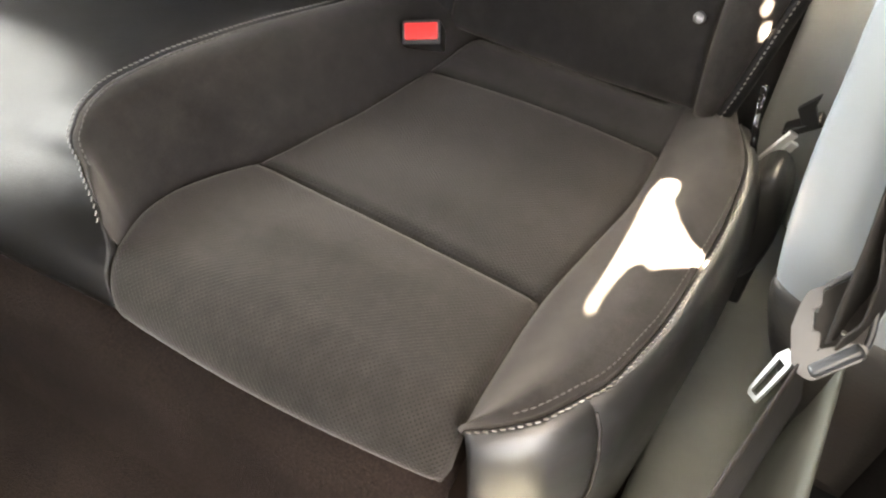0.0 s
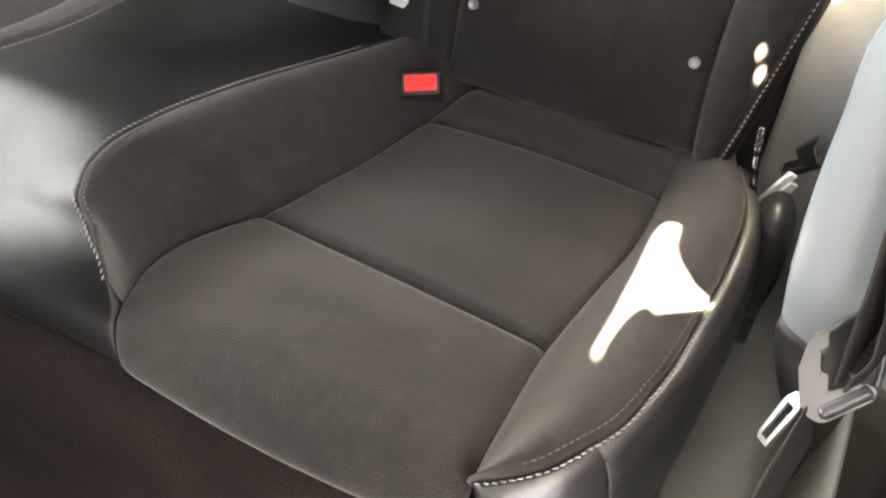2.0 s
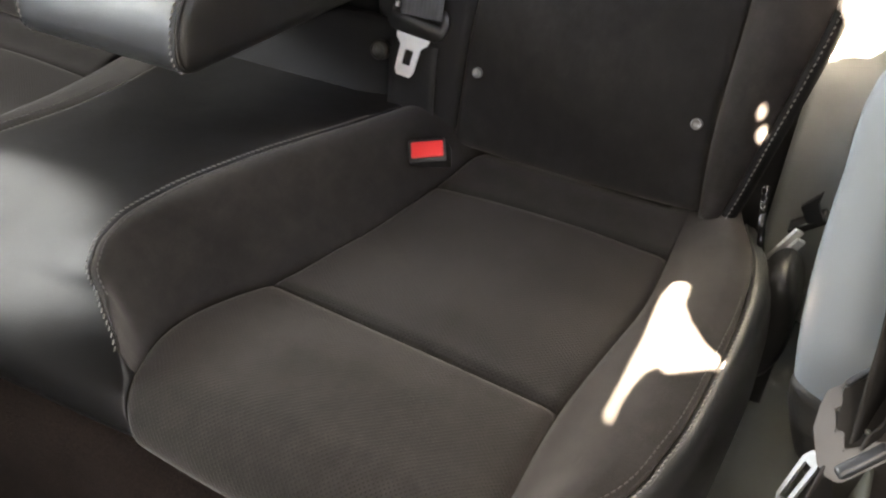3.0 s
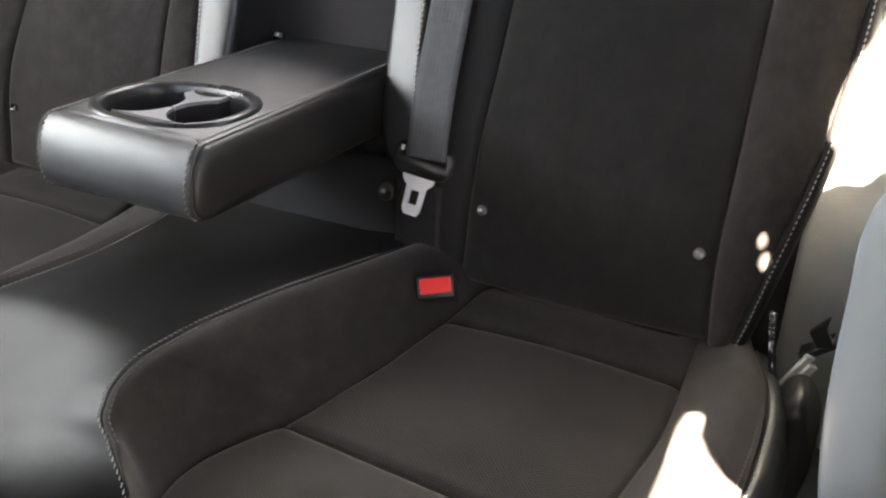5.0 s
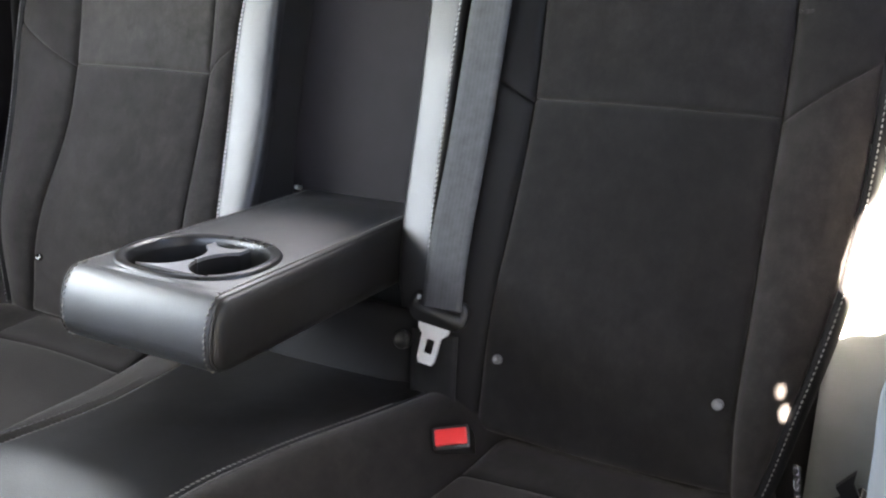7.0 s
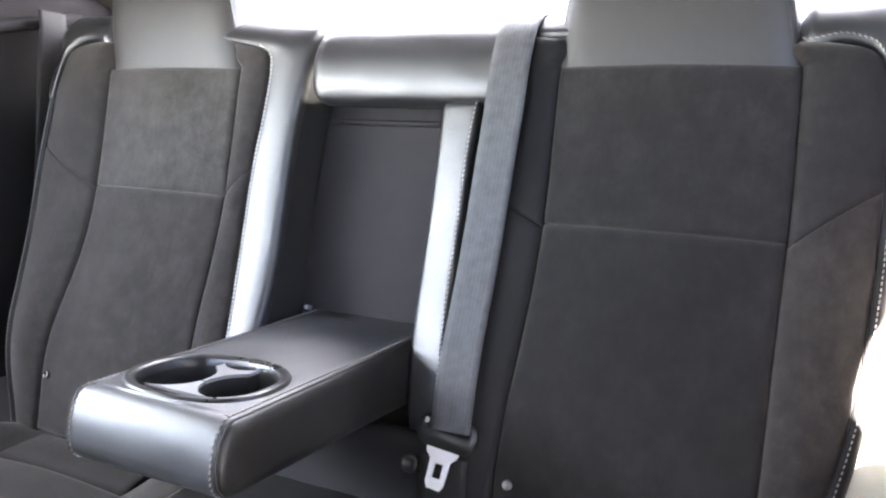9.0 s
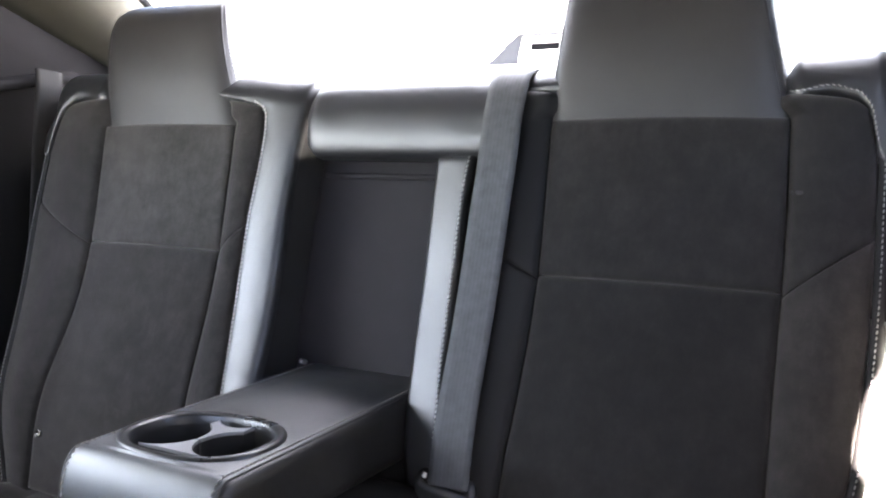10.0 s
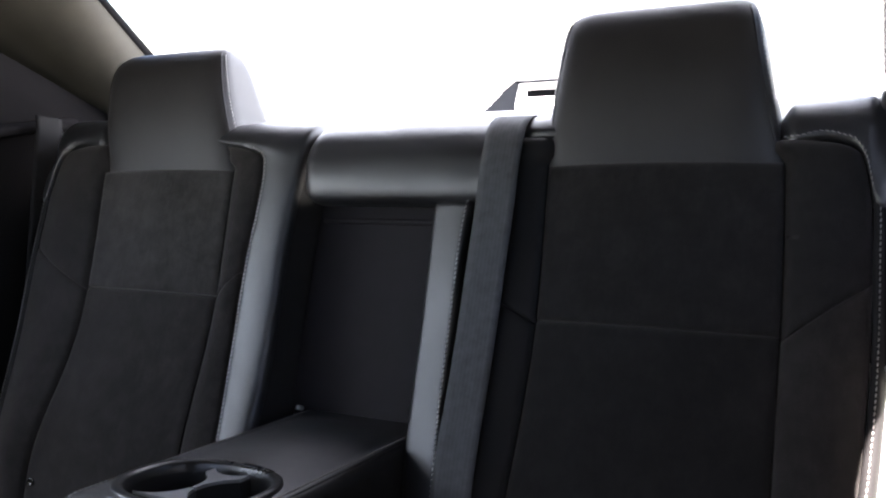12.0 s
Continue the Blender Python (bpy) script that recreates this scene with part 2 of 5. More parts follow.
def curve_of(pairs):
    """A smooth function through pairs of (x, y)."""
    xs, ys = np.array([p[0] for p in pairs], float), np.array([p[1] for p in pairs], float)
    slope = np.gradient(ys, xs) if len(xs) > 2 else np.full(len(xs), (ys[-1] - ys[0]) / (xs[-1] - xs[0]))

    def f(x):
        x = min(max(x, xs[0]), xs[-1])
        k = min(max(int(np.searchsorted(xs, x)) - 1, 0), len(xs) - 2)
        w = xs[k + 1] - xs[k]
        t = (x - xs[k]) / w
        return float((2 * t**3 - 3 * t**2 + 1) * ys[k] + (t**3 - 2 * t**2 + t) * w * slope[k] + (-2 * t**3 + 3 * t**2) * ys[k + 1] + (t**3 - t**2) * w * slope[k + 1])
    return f


def const(c):
    return lambda *a: c


def smooth01(x):
    x = min(max(x, 0.0), 1.0)
    return x * x * (3 - 2 * x)


def spread(k, n):
    """Steps from 0 to 1 that crowd towards both ends."""
    t = k / n
    return 0.22 * t + 0.78 * (0.5 - 0.5 * math.cos(math.pi * t))


def pad(name, surface, v0, v1, left, right, height, mat, parent, nu=36, nv=48, dip=0.008, soft=0.007, skirt=0.02, label="", sign=1, wave=0.0012, rim=(1, 1, 1, 1), gap=0.0007):
    """A cushioned panel on a surface(u, v, h), between v0(s) and v1(s) and left(v) and right(v); its rim sinks into the seam."""
    v0, v1 = (f if callable(f) else const(f) for f in (v0, v1))
    soft *= 0.62
    grid, uvs = [], []
    for j in range(nv + 1):
        t = spread(j, nv)
        for i in range(nu + 1):
            s = spread(i, nu)
            a, b = v0(s) + gap, v1(s) - gap
            v = a + (b - a) * t
            ul, ur = left(v) + gap, right(v) - gap
            u = ul + (ur - ul) * s
            d = min(u - ul, ur - u, (v - a), (b - v))
            d2 = [max(x, 0.0) for x in (u - ul, ur - u, v - a, b - v)]
            sink = sum((f(v) if callable(f) else f) * math.exp(-(x / soft) ** 1.3) for x, f in zip(d2, rim))
            h = height(s, v) - dip * min(sink, 1.3)
            h += wave * noise.noise(Vector((u * 14, v * 14, 3.7 + sign))) * smooth01(d / 0.03)
            grid.append(surface(u * sign, v, h))
            uvs.append((u, v))
    w = nu + 1
    faces = [(j * w + i, j * w + i + 1, (j + 1) * w + i + 1, (j + 1) * w + i) for j in range(nv) for i in range(nu)]
    ring = [i for i in range(w)] + [j * w + nu for j in range(1, nv + 1)] + [nv * w + i for i in range(nu - 1, -1, -1)] + [j * w for j in range(nv - 1, 0, -1)]
    base = len(grid)
    for k in ring:
        j, i = divmod(k, w)
        s, t = spread(i, nu), spread(j, nv)
        a, b = v0(s) + gap, v1(s) - gap
        v = a + (b - a) * t
        ul, ur = left(v) + gap, right(v) - gap
        u = ul + (ur - ul) * s
        grid.append(surface(u * sign, v, height(s, v) - dip - skirt))
        uvs.append((u, v))
    m = len(ring)
    faces += [(ring[k], base + k, base + (k + 1) % m, ring[(k + 1) % m]) for k in range(m)]
    if sign < 0:
        faces = [tuple(reversed(f)) for f in faces]
    return mesh_object(name, grid, faces, mat, parent, label, uvs)


def resample(points, step):
    pts = [Vector(p) for p in points]
    out, carry = [], 0.0
    for a, b in zip(pts, pts[1:]):
        d = (b - a).length
        x = carry
        while x < d:
            out.append((a + (b - a) * (x / d), (b - a).normalized()))
            x += step
        carry = x - d
    return out


def stitches(name, points, up, mat, parent, step=0.0058, length=0.0042, radius=0.0009, label="", slant=0.0):
    """Single stitches of thread along a line of points; up(k) gives the way off the surface."""
    verts, faces = [], []
    for k, (p, d) in enumerate(resample(points, step)):
        n = Vector(up).normalized()
        side = d.cross(n).normalized()
        d = (d + side * slant).normalized()
        side = d.cross(n).normalized()
        n = side.cross(d).normalized()
        b = len(verts)
        for q, wd in ((-0.5, 0.45), (-0.3, 1.0), (0.3, 1.0), (0.5, 0.45)):
            c = p + d * (length * q)
            for a in range(5):
                ang = 2 * math.pi * a / 5
                verts.append(c + (side * math.cos(ang) + n * math.sin(ang)) * radius * wd)
        for r in range(3):
            for a in range(5):
                faces.append((b + r * 5 + a, b + r * 5 + (a + 1) % 5, b + (r + 1) * 5 + (a + 1) % 5, b + (r + 1) * 5 + a))
        faces += [tuple(b + a for a in range(5)), tuple(b + 15 + a for a in reversed(range(5)))]
    return mesh_object(name, verts, faces, mat, parent, label)


def tube(name, points, radius, mat, parent, label="", sides=8):
    verts, faces = [], []
    pts = [Vector(p) for p in points]
    n = len(pts)
    for k, p in enumerate(pts):
        d = (pts[min(k + 1, n - 1)] - pts[max(k - 1, 0)]).normalized()
        a = d.orthogonal().normalized() if k == 0 else (a - d * a.dot(d)).normalized()
        b = d.cross(a)
        for q in range(sides):
            ang = 2 * math.pi * q / sides
            verts.append(p + (a * math.cos(ang) + b * math.sin(ang)) * radius)
    faces = [(k * sides + q, k * sides + (q + 1) % sides, (k + 1) * sides + (q + 1) % sides, (k + 1) * sides + q) for k in range(n - 1) for q in range(sides)]
    faces += [tuple(reversed(range(sides))), tuple((n - 1) * sides + q for q in range(sides))]
    return mesh_object(name, verts, faces, mat, parent, label)


def loft(rings, closed=True, caps=True):
    """A bmesh skin over rings of equally many points."""
    bm = bmesh.new()
    rows = [[bm.verts.new(p) for p in ring] for ring in rings]
    n = len(rings[0])
    for a, b in zip(rows, rows[1:]):
        for k in range(n if closed else n - 1):
            bm.faces.new((a[k], a[(k + 1) % n], b[(k + 1) % n], b[k]))
    if caps and closed:
        bm.faces.new(rows[0])
        bm.faces.new(rows[-1])
    return bm


def rounded_box(size, bevel, m=None, segments=3):
    bm = bmesh.new()
    bmesh.ops.create_cube(bm, size=1.0)
    bmesh.ops.scale(bm, vec=size, verts=bm.verts)
    if bevel:
        bmesh.ops.bevel(bm, geom=bm.edges[:], offset=bevel, segments=segments, profile=0.6, affect="EDGES")
    if m is not None:
        bmesh.ops.transform(bm, matrix=m, verts=bm.verts)
    return bm


def plate(outline, holes, place, thickness):
    """A flat plate with holes: outline and holes in the plate's own (a, b), place(a, b, depth) puts them in the world."""
    bm = bmesh.new()
    loops = [[Vector((a, b, 0.0)) for a, b in pts] for pts in (outline, *holes)]
    vs = [bm.verts.new(place(p.x, p.y, 0.0)) for pts in loops for p in pts]
    for tri in tessellate_polygon(loops):
        bm.faces.new([vs[k] for k in tri])
    normal = Vector(place(0, 0, 1.0)) - Vector(place(0, 0, 0.0))
    ret = bmesh.ops.extrude_face_region(bm, geom=bm.faces[:])
    bmesh.ops.translate(bm, vec=normal * thickness, verts=[g for g in ret["geom"] if isinstance(g, bmesh.types.BMVert)])
    return bm


def ellipse(cx, cy, rx, ry, n=48, power=2.0):
    pts = []
    for k in range(n):
        a = 2 * math.pi * k / n
        c, s = math.cos(a), math.sin(a)
        pts.append((cx + rx * math.copysign(abs(c) ** (2 / power), c), cy + ry * math.copysign(abs(s) ** (2 / power), s)))
    return pts


# ---------------------------------------------------------------- shell of the cabin
FLOOR_Z, ROOF_Z = 0.12, 1.27
bm = bmesh.new()
nx, ny = 60, 60
gv = [[bm.verts.new((-0.8 + 1.6 * i / nx, -2.3 + 2.6 * j / ny, FLOOR_Z + 0.006 * noise.noise(Vector((i * 0.4, j * 0.4, 0))))) for i in range(nx + 1)] for j in range(ny + 1)]
for j in range(ny):
    for i in range(nx):
        bm.faces.new((gv[j][i], gv[j][i + 1], gv[j + 1][i + 1], gv[j + 1][i]))
tagged(part("floor", bm, M_CARPET), "dark brown cut-pile carpet of a car cabin", "floor", kind="structure")

bm = bmesh.new()
bmesh.ops.create_grid(bm, x_segments=40, y_segments=40, size=400)
bmesh.ops.translate(bm, vec=(0, 0, -0.32), verts=bm.verts)
tagged(part("ground", bm, M_GROUND), "dry grey asphalt yard around the car", "ground", kind="structure")

# roof: a headliner that falls to the rear glass
ROOF = [(-1.5, 1.28, 0.763), (-1.1, 1.295, 0.763), (-0.8, 1.30, 0.763), (-0.2, 1.30, 0.763), (0.055, 1.287, 0.72), (0.17, 1.270, 0.64)]
bm = bmesh.new()
rows = []
for y, z, wide in ROOF:
    rows.append([bm.verts.new((x, y, z - 0.07 * (abs(x) / 0.8) ** 3)) for x in np.linspace(-wide, wide, 25)])
for a, b in zip(rows, rows[1:]):
    for k in range(24):
        bm.faces.new((a[k], a[k + 1], b[k + 1], b[k]))
ret = bmesh.ops.extrude_face_region(bm, geom=bm.faces[:])
bmesh.ops.translate(bm, vec=(0, 0, 0.03), verts=[g for g in ret["geom"] if isinstance(g, bmesh.types.BMVert)])
tagged(part("ceiling", bm, M_HEADLINER), "dark woven headliner under a car roof", "ceiling", kind="structure")


def side_place(x):
    return lambda a, b, d: (x + math.copysign(d, x), a, b)


# the sun enters by holes added in the right wall, cut to its patches
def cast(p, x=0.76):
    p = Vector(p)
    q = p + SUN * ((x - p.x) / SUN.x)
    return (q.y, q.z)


SEAT_PATCH_HOLE = [cast(p) for p in ((0.526, -0.367, 0.443), (0.535, -0.382, 0.454), (0.540, -0.419, 0.470), (0.551, -0.446, 0.480), (0.568, -0.465, 0.484), (0.587, -0.469, 0.476), (0.585, -0.478, 0.477), (0.548, -0.514, 0.490), (0.540, -0.504, 0.483), (0.531, -0.509, 0.477),
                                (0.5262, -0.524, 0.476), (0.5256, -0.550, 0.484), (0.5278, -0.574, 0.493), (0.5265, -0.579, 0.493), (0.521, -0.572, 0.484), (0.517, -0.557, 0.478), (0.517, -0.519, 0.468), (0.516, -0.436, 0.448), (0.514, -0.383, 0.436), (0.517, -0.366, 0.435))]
BOLSTER_PATCH_HOLE = [(-0.30, 1.150), (-0.355, 1.168), (-0.388, 1.177), (-0.408, 1.173), (-0.430, 1.161), (-0.438, 1.138), (-0.432, 1.105), (-0.408, 1.062), (-0.374, 1.015), (-0.350, 0.968), (-0.28, 0.90), (-0.20, 1.0), (-0.21, 1.12)]
def inset(points, d):
    """The outline drawn in by d on all sides."""
    out = []
    for k, p in enumerate(points):
        a, b = Vector(points[k - 1]), Vector(points[(k + 1) % len(points)])
        w = (b - a).normalized()
        out.append((p[0] + w.y * d, p[1] - w.x * d))
    return out


SEAT_PATCH_HOLE = inset(SEAT_PATCH_HOLE, 0.0011)
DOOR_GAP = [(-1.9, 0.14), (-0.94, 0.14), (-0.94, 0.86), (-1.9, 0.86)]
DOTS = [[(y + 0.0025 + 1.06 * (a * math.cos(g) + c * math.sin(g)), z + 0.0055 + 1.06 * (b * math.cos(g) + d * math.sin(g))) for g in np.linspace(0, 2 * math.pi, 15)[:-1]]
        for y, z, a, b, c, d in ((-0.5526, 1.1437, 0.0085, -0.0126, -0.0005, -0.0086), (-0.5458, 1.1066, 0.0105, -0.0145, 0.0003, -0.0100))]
bm = plate([(-2.3, 0.0), (0.3, 0.0), (0.95, 0.1), (0.95, 0.80), (0.50, 0.90), (0.28, 1.06), (0.12, 1.22), (-0.01, 1.256), (-2.0, 1.256), (-2.3, 1.20)], [SEAT_PATCH_HOLE, BOLSTER_PATCH_HOLE, *DOTS, DOOR_GAP], side_place(0.76), 0.003)
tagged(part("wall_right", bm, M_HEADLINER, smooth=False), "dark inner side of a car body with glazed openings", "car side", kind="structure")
bm = plate([(-2.3, 0.0), (0.3, 0.0), (0.95, 0.1), (0.95, 0.80), (0.50, 0.90), (0.28, 1.06), (0.12, 1.22), (-0.01, 1.256), (-2.0, 1.256), (-2.3, 1.20)], [[(-1.1, 0.86), (-0.35, 0.88), (-0.25, 0.95), (-0.5, 1.15), (-1.1, 1.17)], [(-1.95, 0.84), (-1.2, 0.86), (-1.2, 1.17), (-1.5, 1.15)]], side_place(-0.76), 0.03)
tagged(part("wall_left", bm, M_HEADLINER, smooth=False), "dark inner side of a car body with door windows", "car side", kind="structure")
rows = [[(u, v * 0.4226, 0.92 + v * 0.9063) for u in np.linspace(-0.70, 0.70, 12)] for v in np.linspace(-0.85, -0.01, 10)]
bm = bmesh.new()
gv = [[bm.verts.new((x, y + 0.115, z - 0.05)) for x, y, z in r] for r in rows]
for a, b in zip(gv, gv[1:]):
    for k in range(11):
        bm.faces.new((a[k], a[k + 1], b[k + 1], b[k]))
ret = bmesh.ops.extrude_face_region(bm, geom=bm.faces[:])
bmesh.ops.translate(bm, vec=(0, 0.02, 0), verts=[g for g in ret["geom"] if isinstance(g, bmesh.types.BMVert)])
tagged(part("wall_rear", bm, M_SEAM), "black bulkhead behind the rear seats", "bulkhead", kind="structure")
# Unseen blocker: it shades the low seat parts as front seats would.
bm = plate([(-0.757, 0.13), (0.757, 0.13), (0.757, 1.20), (-0.757, 1.20)], [[(-0.74, 0.96), (0.02, 0.96), (0.10, 1.08), (0.12, 1.19), (-0.72, 1.19)]], lambda a, b, d: (a, -1.12 - d, b), 0.03)
tagged(part("wall_light_block", bm, M_HEADLINER, smooth=False), "dark partition behind the front seats, open above", "bulkhead", kind="structure")


# ---------------------------------------------------------------- seat surfaces
BETA = radians(25)
SB, CB = math.sin(BETA), math.cos(BETA)
ROLL_V, ROLL_R = 0.028, 0.040


def back_surface(u, v, h):
    """The backrests: u across, v up along the back from the headrest's lower edge, h off the surface."""
    h += 0.030 * math.exp(-(((v + 0.42) / 0.12) ** 2))
    if v <= ROLL_V:
        p, n = Vector((u, v * SB, 0.92 + v * CB)), Vector((0, -CB, SB))
    else:
        a = min((v - ROLL_V) / ROLL_R, 1.75)
        rest = (v - ROLL_V) - a * ROLL_R
        ang = BETA + a
        n = Vector((0, -math.cos(ang), math.sin(ang)))
        c = Vector((u, ROLL_V * SB, 0.92 + ROLL_V * CB)) - Vector((0, -CB, SB)) * ROLL_R
        p = c + n * ROLL_R + Vector((0, math.sin(ang), math.cos(ang))) * rest
    return p + n * h


TH0 = math.atan(0.13)
NOSE_V, NOSE_R = 0.464, 0.055


def cushion_surface(u, v, h):
    """The bench: u across, v forward from under the backrest and round the nose, h off the surface."""
    if v <= NOSE_V:
        th = TH0
        p = Vector((u, -0.2 - v * math.cos(th), 0.4035 + v * math.sin(th)))
    else:
        a = min((v - NOSE_V) / NOSE_R, 1.85)
        rest = (v - NOSE_V) - a * NOSE_R
        th = TH0 - a
        s = Vector((u, -0.2 - NOSE_V * math.cos(TH0), 0.4035 + NOSE_V * math.sin(TH0)))
        c = s - Vector((0, math.sin(TH0), math.cos(TH0))) * NOSE_R
        p = c + Vector((0, math.sin(th), math.cos(th))) * NOSE_R + Vector((0, -math.cos(th), math.sin(th))) * rest
    return p + Vector((0, math.sin(th), math.cos(th))) * h


# ---------------------------------------------------------------- bench cushion
INS_L = curve_of([(0.0, 0.272), (0.12, 0.250), (0.242, 0.219), (0.337, 0.195), (0.374, 0.174), (0.413, 0.158), (0.447, 0.157), (0.47, 0.163), (0.488, 0.167), (0.512, 0.177), (0.527, 0.187), (0.56, 0.200), (0.64, 0.205)])
INS_R = curve_of([(0.0, 0.500), (0.122, 0.504), (0.20, 0.504), (0.277, 0.493), (0.355, 0.483), (0.45, 0.482), (0.49, 0.483), (0.54, 0.484), (0.64, 0.486)])
RIDGE_RIGHT = curve_of([(-0.02, 0.193), (0.0, 0.190), (0.117, 0.155), (0.267, 0.113), (0.345, 0.094), (0.403, 0.089), (0.439, 0.100), (0.458, 0.115), (0.468, 0.138), (0.475, 0.158), (0.481, 0.166), (0.50, 0.171), (0.512, 0.177), (0.527, 0.187), (0.56, 0.200), (0.64, 0.205)])
RIDGE_LEFT = curve_of([(-0.02, 0.165), (0.0, 0.160), (0.188, 0.110), (0.263, 0.102), (0.31, 0.108), (0.378, 0.128), (0.43, 0.150), (0.481, 0.166), (0.50, 0.171), (0.512, 0.177), (0.527, 0.187), (0.56, 0.200), (0.64, 0.205)])
RIDGE_H = curve_of([(-0.02, 0.036), (0.0, 0.040), (0.117, 0.052), (0.267, 0.070), (0.345, 0.074), (0.403, 0.073), (0.439, 0.068), (0.458, 0.060), (0.468, 0.051), (0.475, 0.041), (0.481, 0.030), (0.50, 0.020), (0.52, 0.012), (0.56, 0.006), (0.64, 0.004)])
OUTER = curve_of([(-0.03, 0.540), (0.0, 0.548), (0.03, 0.556), (0.069, 0.566), (0.118, 0.578), (0.19, 0.585), (0.296, 0.581), (0.382, 0.571), (0.446, 0.550), (0.476, 0.524), (0.486, 0.500), (0.490, 0.488)])
OUTER_H = curve_of([(-0.03, 0.0), (0.0, 0.001), (0.03, 0.005), (0.069, 0.016), (0.12, 0.028), (0.19, 0.036), (0.3, 0.038), (0.446, 0.038), (0.478, 0.036), (0.492, 0.028)])

bench = thing("rear_bench_cushion", "charcoal suede and black leather rear bench cushion", "car seat", at=(0, -0.45, FLOOR_Z))


def bench_half(sg):
    RIDGE = RIDGE_RIGHT if sg > 0 else RIDGE_LEFT
    seam = lambda s: 0.337 + 0.018 * s
    # Rear panel is a darker copy of the front one, for the backrest's shade.
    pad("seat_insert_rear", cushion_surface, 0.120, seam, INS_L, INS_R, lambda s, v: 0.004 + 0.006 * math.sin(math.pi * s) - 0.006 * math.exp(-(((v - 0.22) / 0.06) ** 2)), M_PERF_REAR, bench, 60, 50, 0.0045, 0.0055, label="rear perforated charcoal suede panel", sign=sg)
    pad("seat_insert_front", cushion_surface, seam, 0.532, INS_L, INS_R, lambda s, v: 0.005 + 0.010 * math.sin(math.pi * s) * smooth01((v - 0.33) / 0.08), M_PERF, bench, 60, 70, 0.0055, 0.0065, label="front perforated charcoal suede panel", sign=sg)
    pad("seat_rear_strip", cushion_surface, -0.02, 0.120, INS_L, curve_of([(-0.02, 0.505), (0.12, 0.504)]), lambda s, v: 0.004 + 0.005 * math.exp(-(((v - 0.06) / 0.03) ** 2)) * (1 - s ** 4) - 0.022 * (1 - smooth01((v - 0.012) / 0.034)) * (1 - smooth01((s - 0.85) / 0.15)), M_SUEDE_SEAT, bench, 50, 20, 0.004, 0.006, sign=sg, rim=(1, 0, 0.5, 0.8))
    inner = pad("inner_bolster", cushion_surface, -0.01, 0.481, RIDGE, INS_L, (lambda s, v: RIDGE_H(v) * (1 - smooth01(s * 0.97) ** 1.15) + 0.012 * math.sin(math.pi * s)) if sg > 0 else (lambda s, v: RIDGE_H(v) * (1 - smooth01((s - 0.20) / 0.80) ** 1.1) + 0.006 * math.sin(math.pi * s)), M_SUEDE_SEAT, bench, 40, 70, 0.006, 0.006, label="charcoal suede side bolster", sign=sg, rim=(0.22, 1, 1, 1), gap=0.0004)
    outer = pad("outer_bolster", cushion_surface, -0.03, 0.492, INS_R, OUTER, lambda s, v: 0.004 + OUTER_H(v) * smooth01(s * 1.25) + 0.008 * math.sin(math.pi * s) * smooth01(v / 0.12), M_SUEDE, bench, 40, 70, 0.0045, 0.005, rim=(lambda v: smooth01((v - 0.09) / 0.05), 0.45, 0.3, 0.5), label="charcoal suede side bolster", sign=sg)
    vs = np.linspace(0.02, 0.481, 140)
    pts = [cushion_surface(sg * (RIDGE(v) - 0.004), v, RIDGE_H(v) + 0.0005) for v in vs if v > 0.1]
    stitches("bolster_stitching", pts, (0, -0.3, 1), M_THREAD, inner, 0.0056, 0.0043, 0.00072, "light grey stitching", 0.5)
    pts = []
    for v in vs:
        if 0.2 < v < 0.465:
            f = 0.009 / (INS_L(v) - RIDGE(v))
            pts.append(cushion_surface(sg * (RIDGE(v) + 0.009), v, RIDGE_H(v) * (1 - smooth01(f * 0.97) ** 1.15) + 0.012 * math.sin(math.pi * f) + 0.0004))
    stitches("top_stitching", pts, (0, -0.3, 1), M_THREAD_BROWN, inner, 0.0058, 0.0043, 0.0006)
    # leather side, lofted down from the outer seam
    vs = np.concatenate([np.linspace(0.03, 0.44, 44), np.linspace(0.446, 0.478, 8), np.linspace(0.481, 0.492, 6)])
    edge = [cushion_surface(sg * OUTER(v), v, OUTER_H(v) - 0.002) for v in vs]
    pts = []
    for k, p in enumerate(edge):
        d = edge[min(k + 1, len(edge) - 1)] - edge[max(k - 1, 0)]
        nrm = Vector((-d.y, d.x, 0)) * (1 if sg > 0 else -1)
        nrm = nrm.normalized()
        if nrm.x * sg < 0 and nrm.y > 0:
            nrm = -nrm
        pts.append((p, nrm))
    cut = 44
    for name, k0, k1 in (("side_panel", 0, cut), ("corner_panel", cut, len(pts) - 1)):
        verts, faces = [], []
        prof = [(0.0, -0.003), (0.002, -0.0002), (0.006, -0.0004), (0.013, -0.004), (0.020, -0.016), (0.026, -0.045), (0.028, -0.09), (0.024, -0.16), (0.015, -0.3)]
        n = k1 - k0 + 1
        for k in range(k0, k1 + 1):
            p, nrm = pts[k]
            tuck = 0.0018 * math.exp(-(abs(k - cut) / 0.5) ** 2)
            for off, dz in prof:
                verts.append(p + nrm * (off - tuck) + Vector((0, 0, dz)))
        w = len(prof)
        faces = [(a * w + b, a * w + b + 1, (a + 1) * w + b + 1, (a + 1) * w + b) for a in range(n - 1) for b in range(w - 1)]
        ob = mesh_object(name, verts, faces, M_LEATHER, bench, "black leather side facing")
        line = [p + nrm * 0.0035 + Vector((0, 0, 0.0004)) for p, nrm in pts[k0:k1 + 1]]
        stitches("panel_stitching", line, (0, -0.1, 1), M_THREAD, ob, 0.0058, 0.0040, 0.00085, "light grey stitching", 0.25)
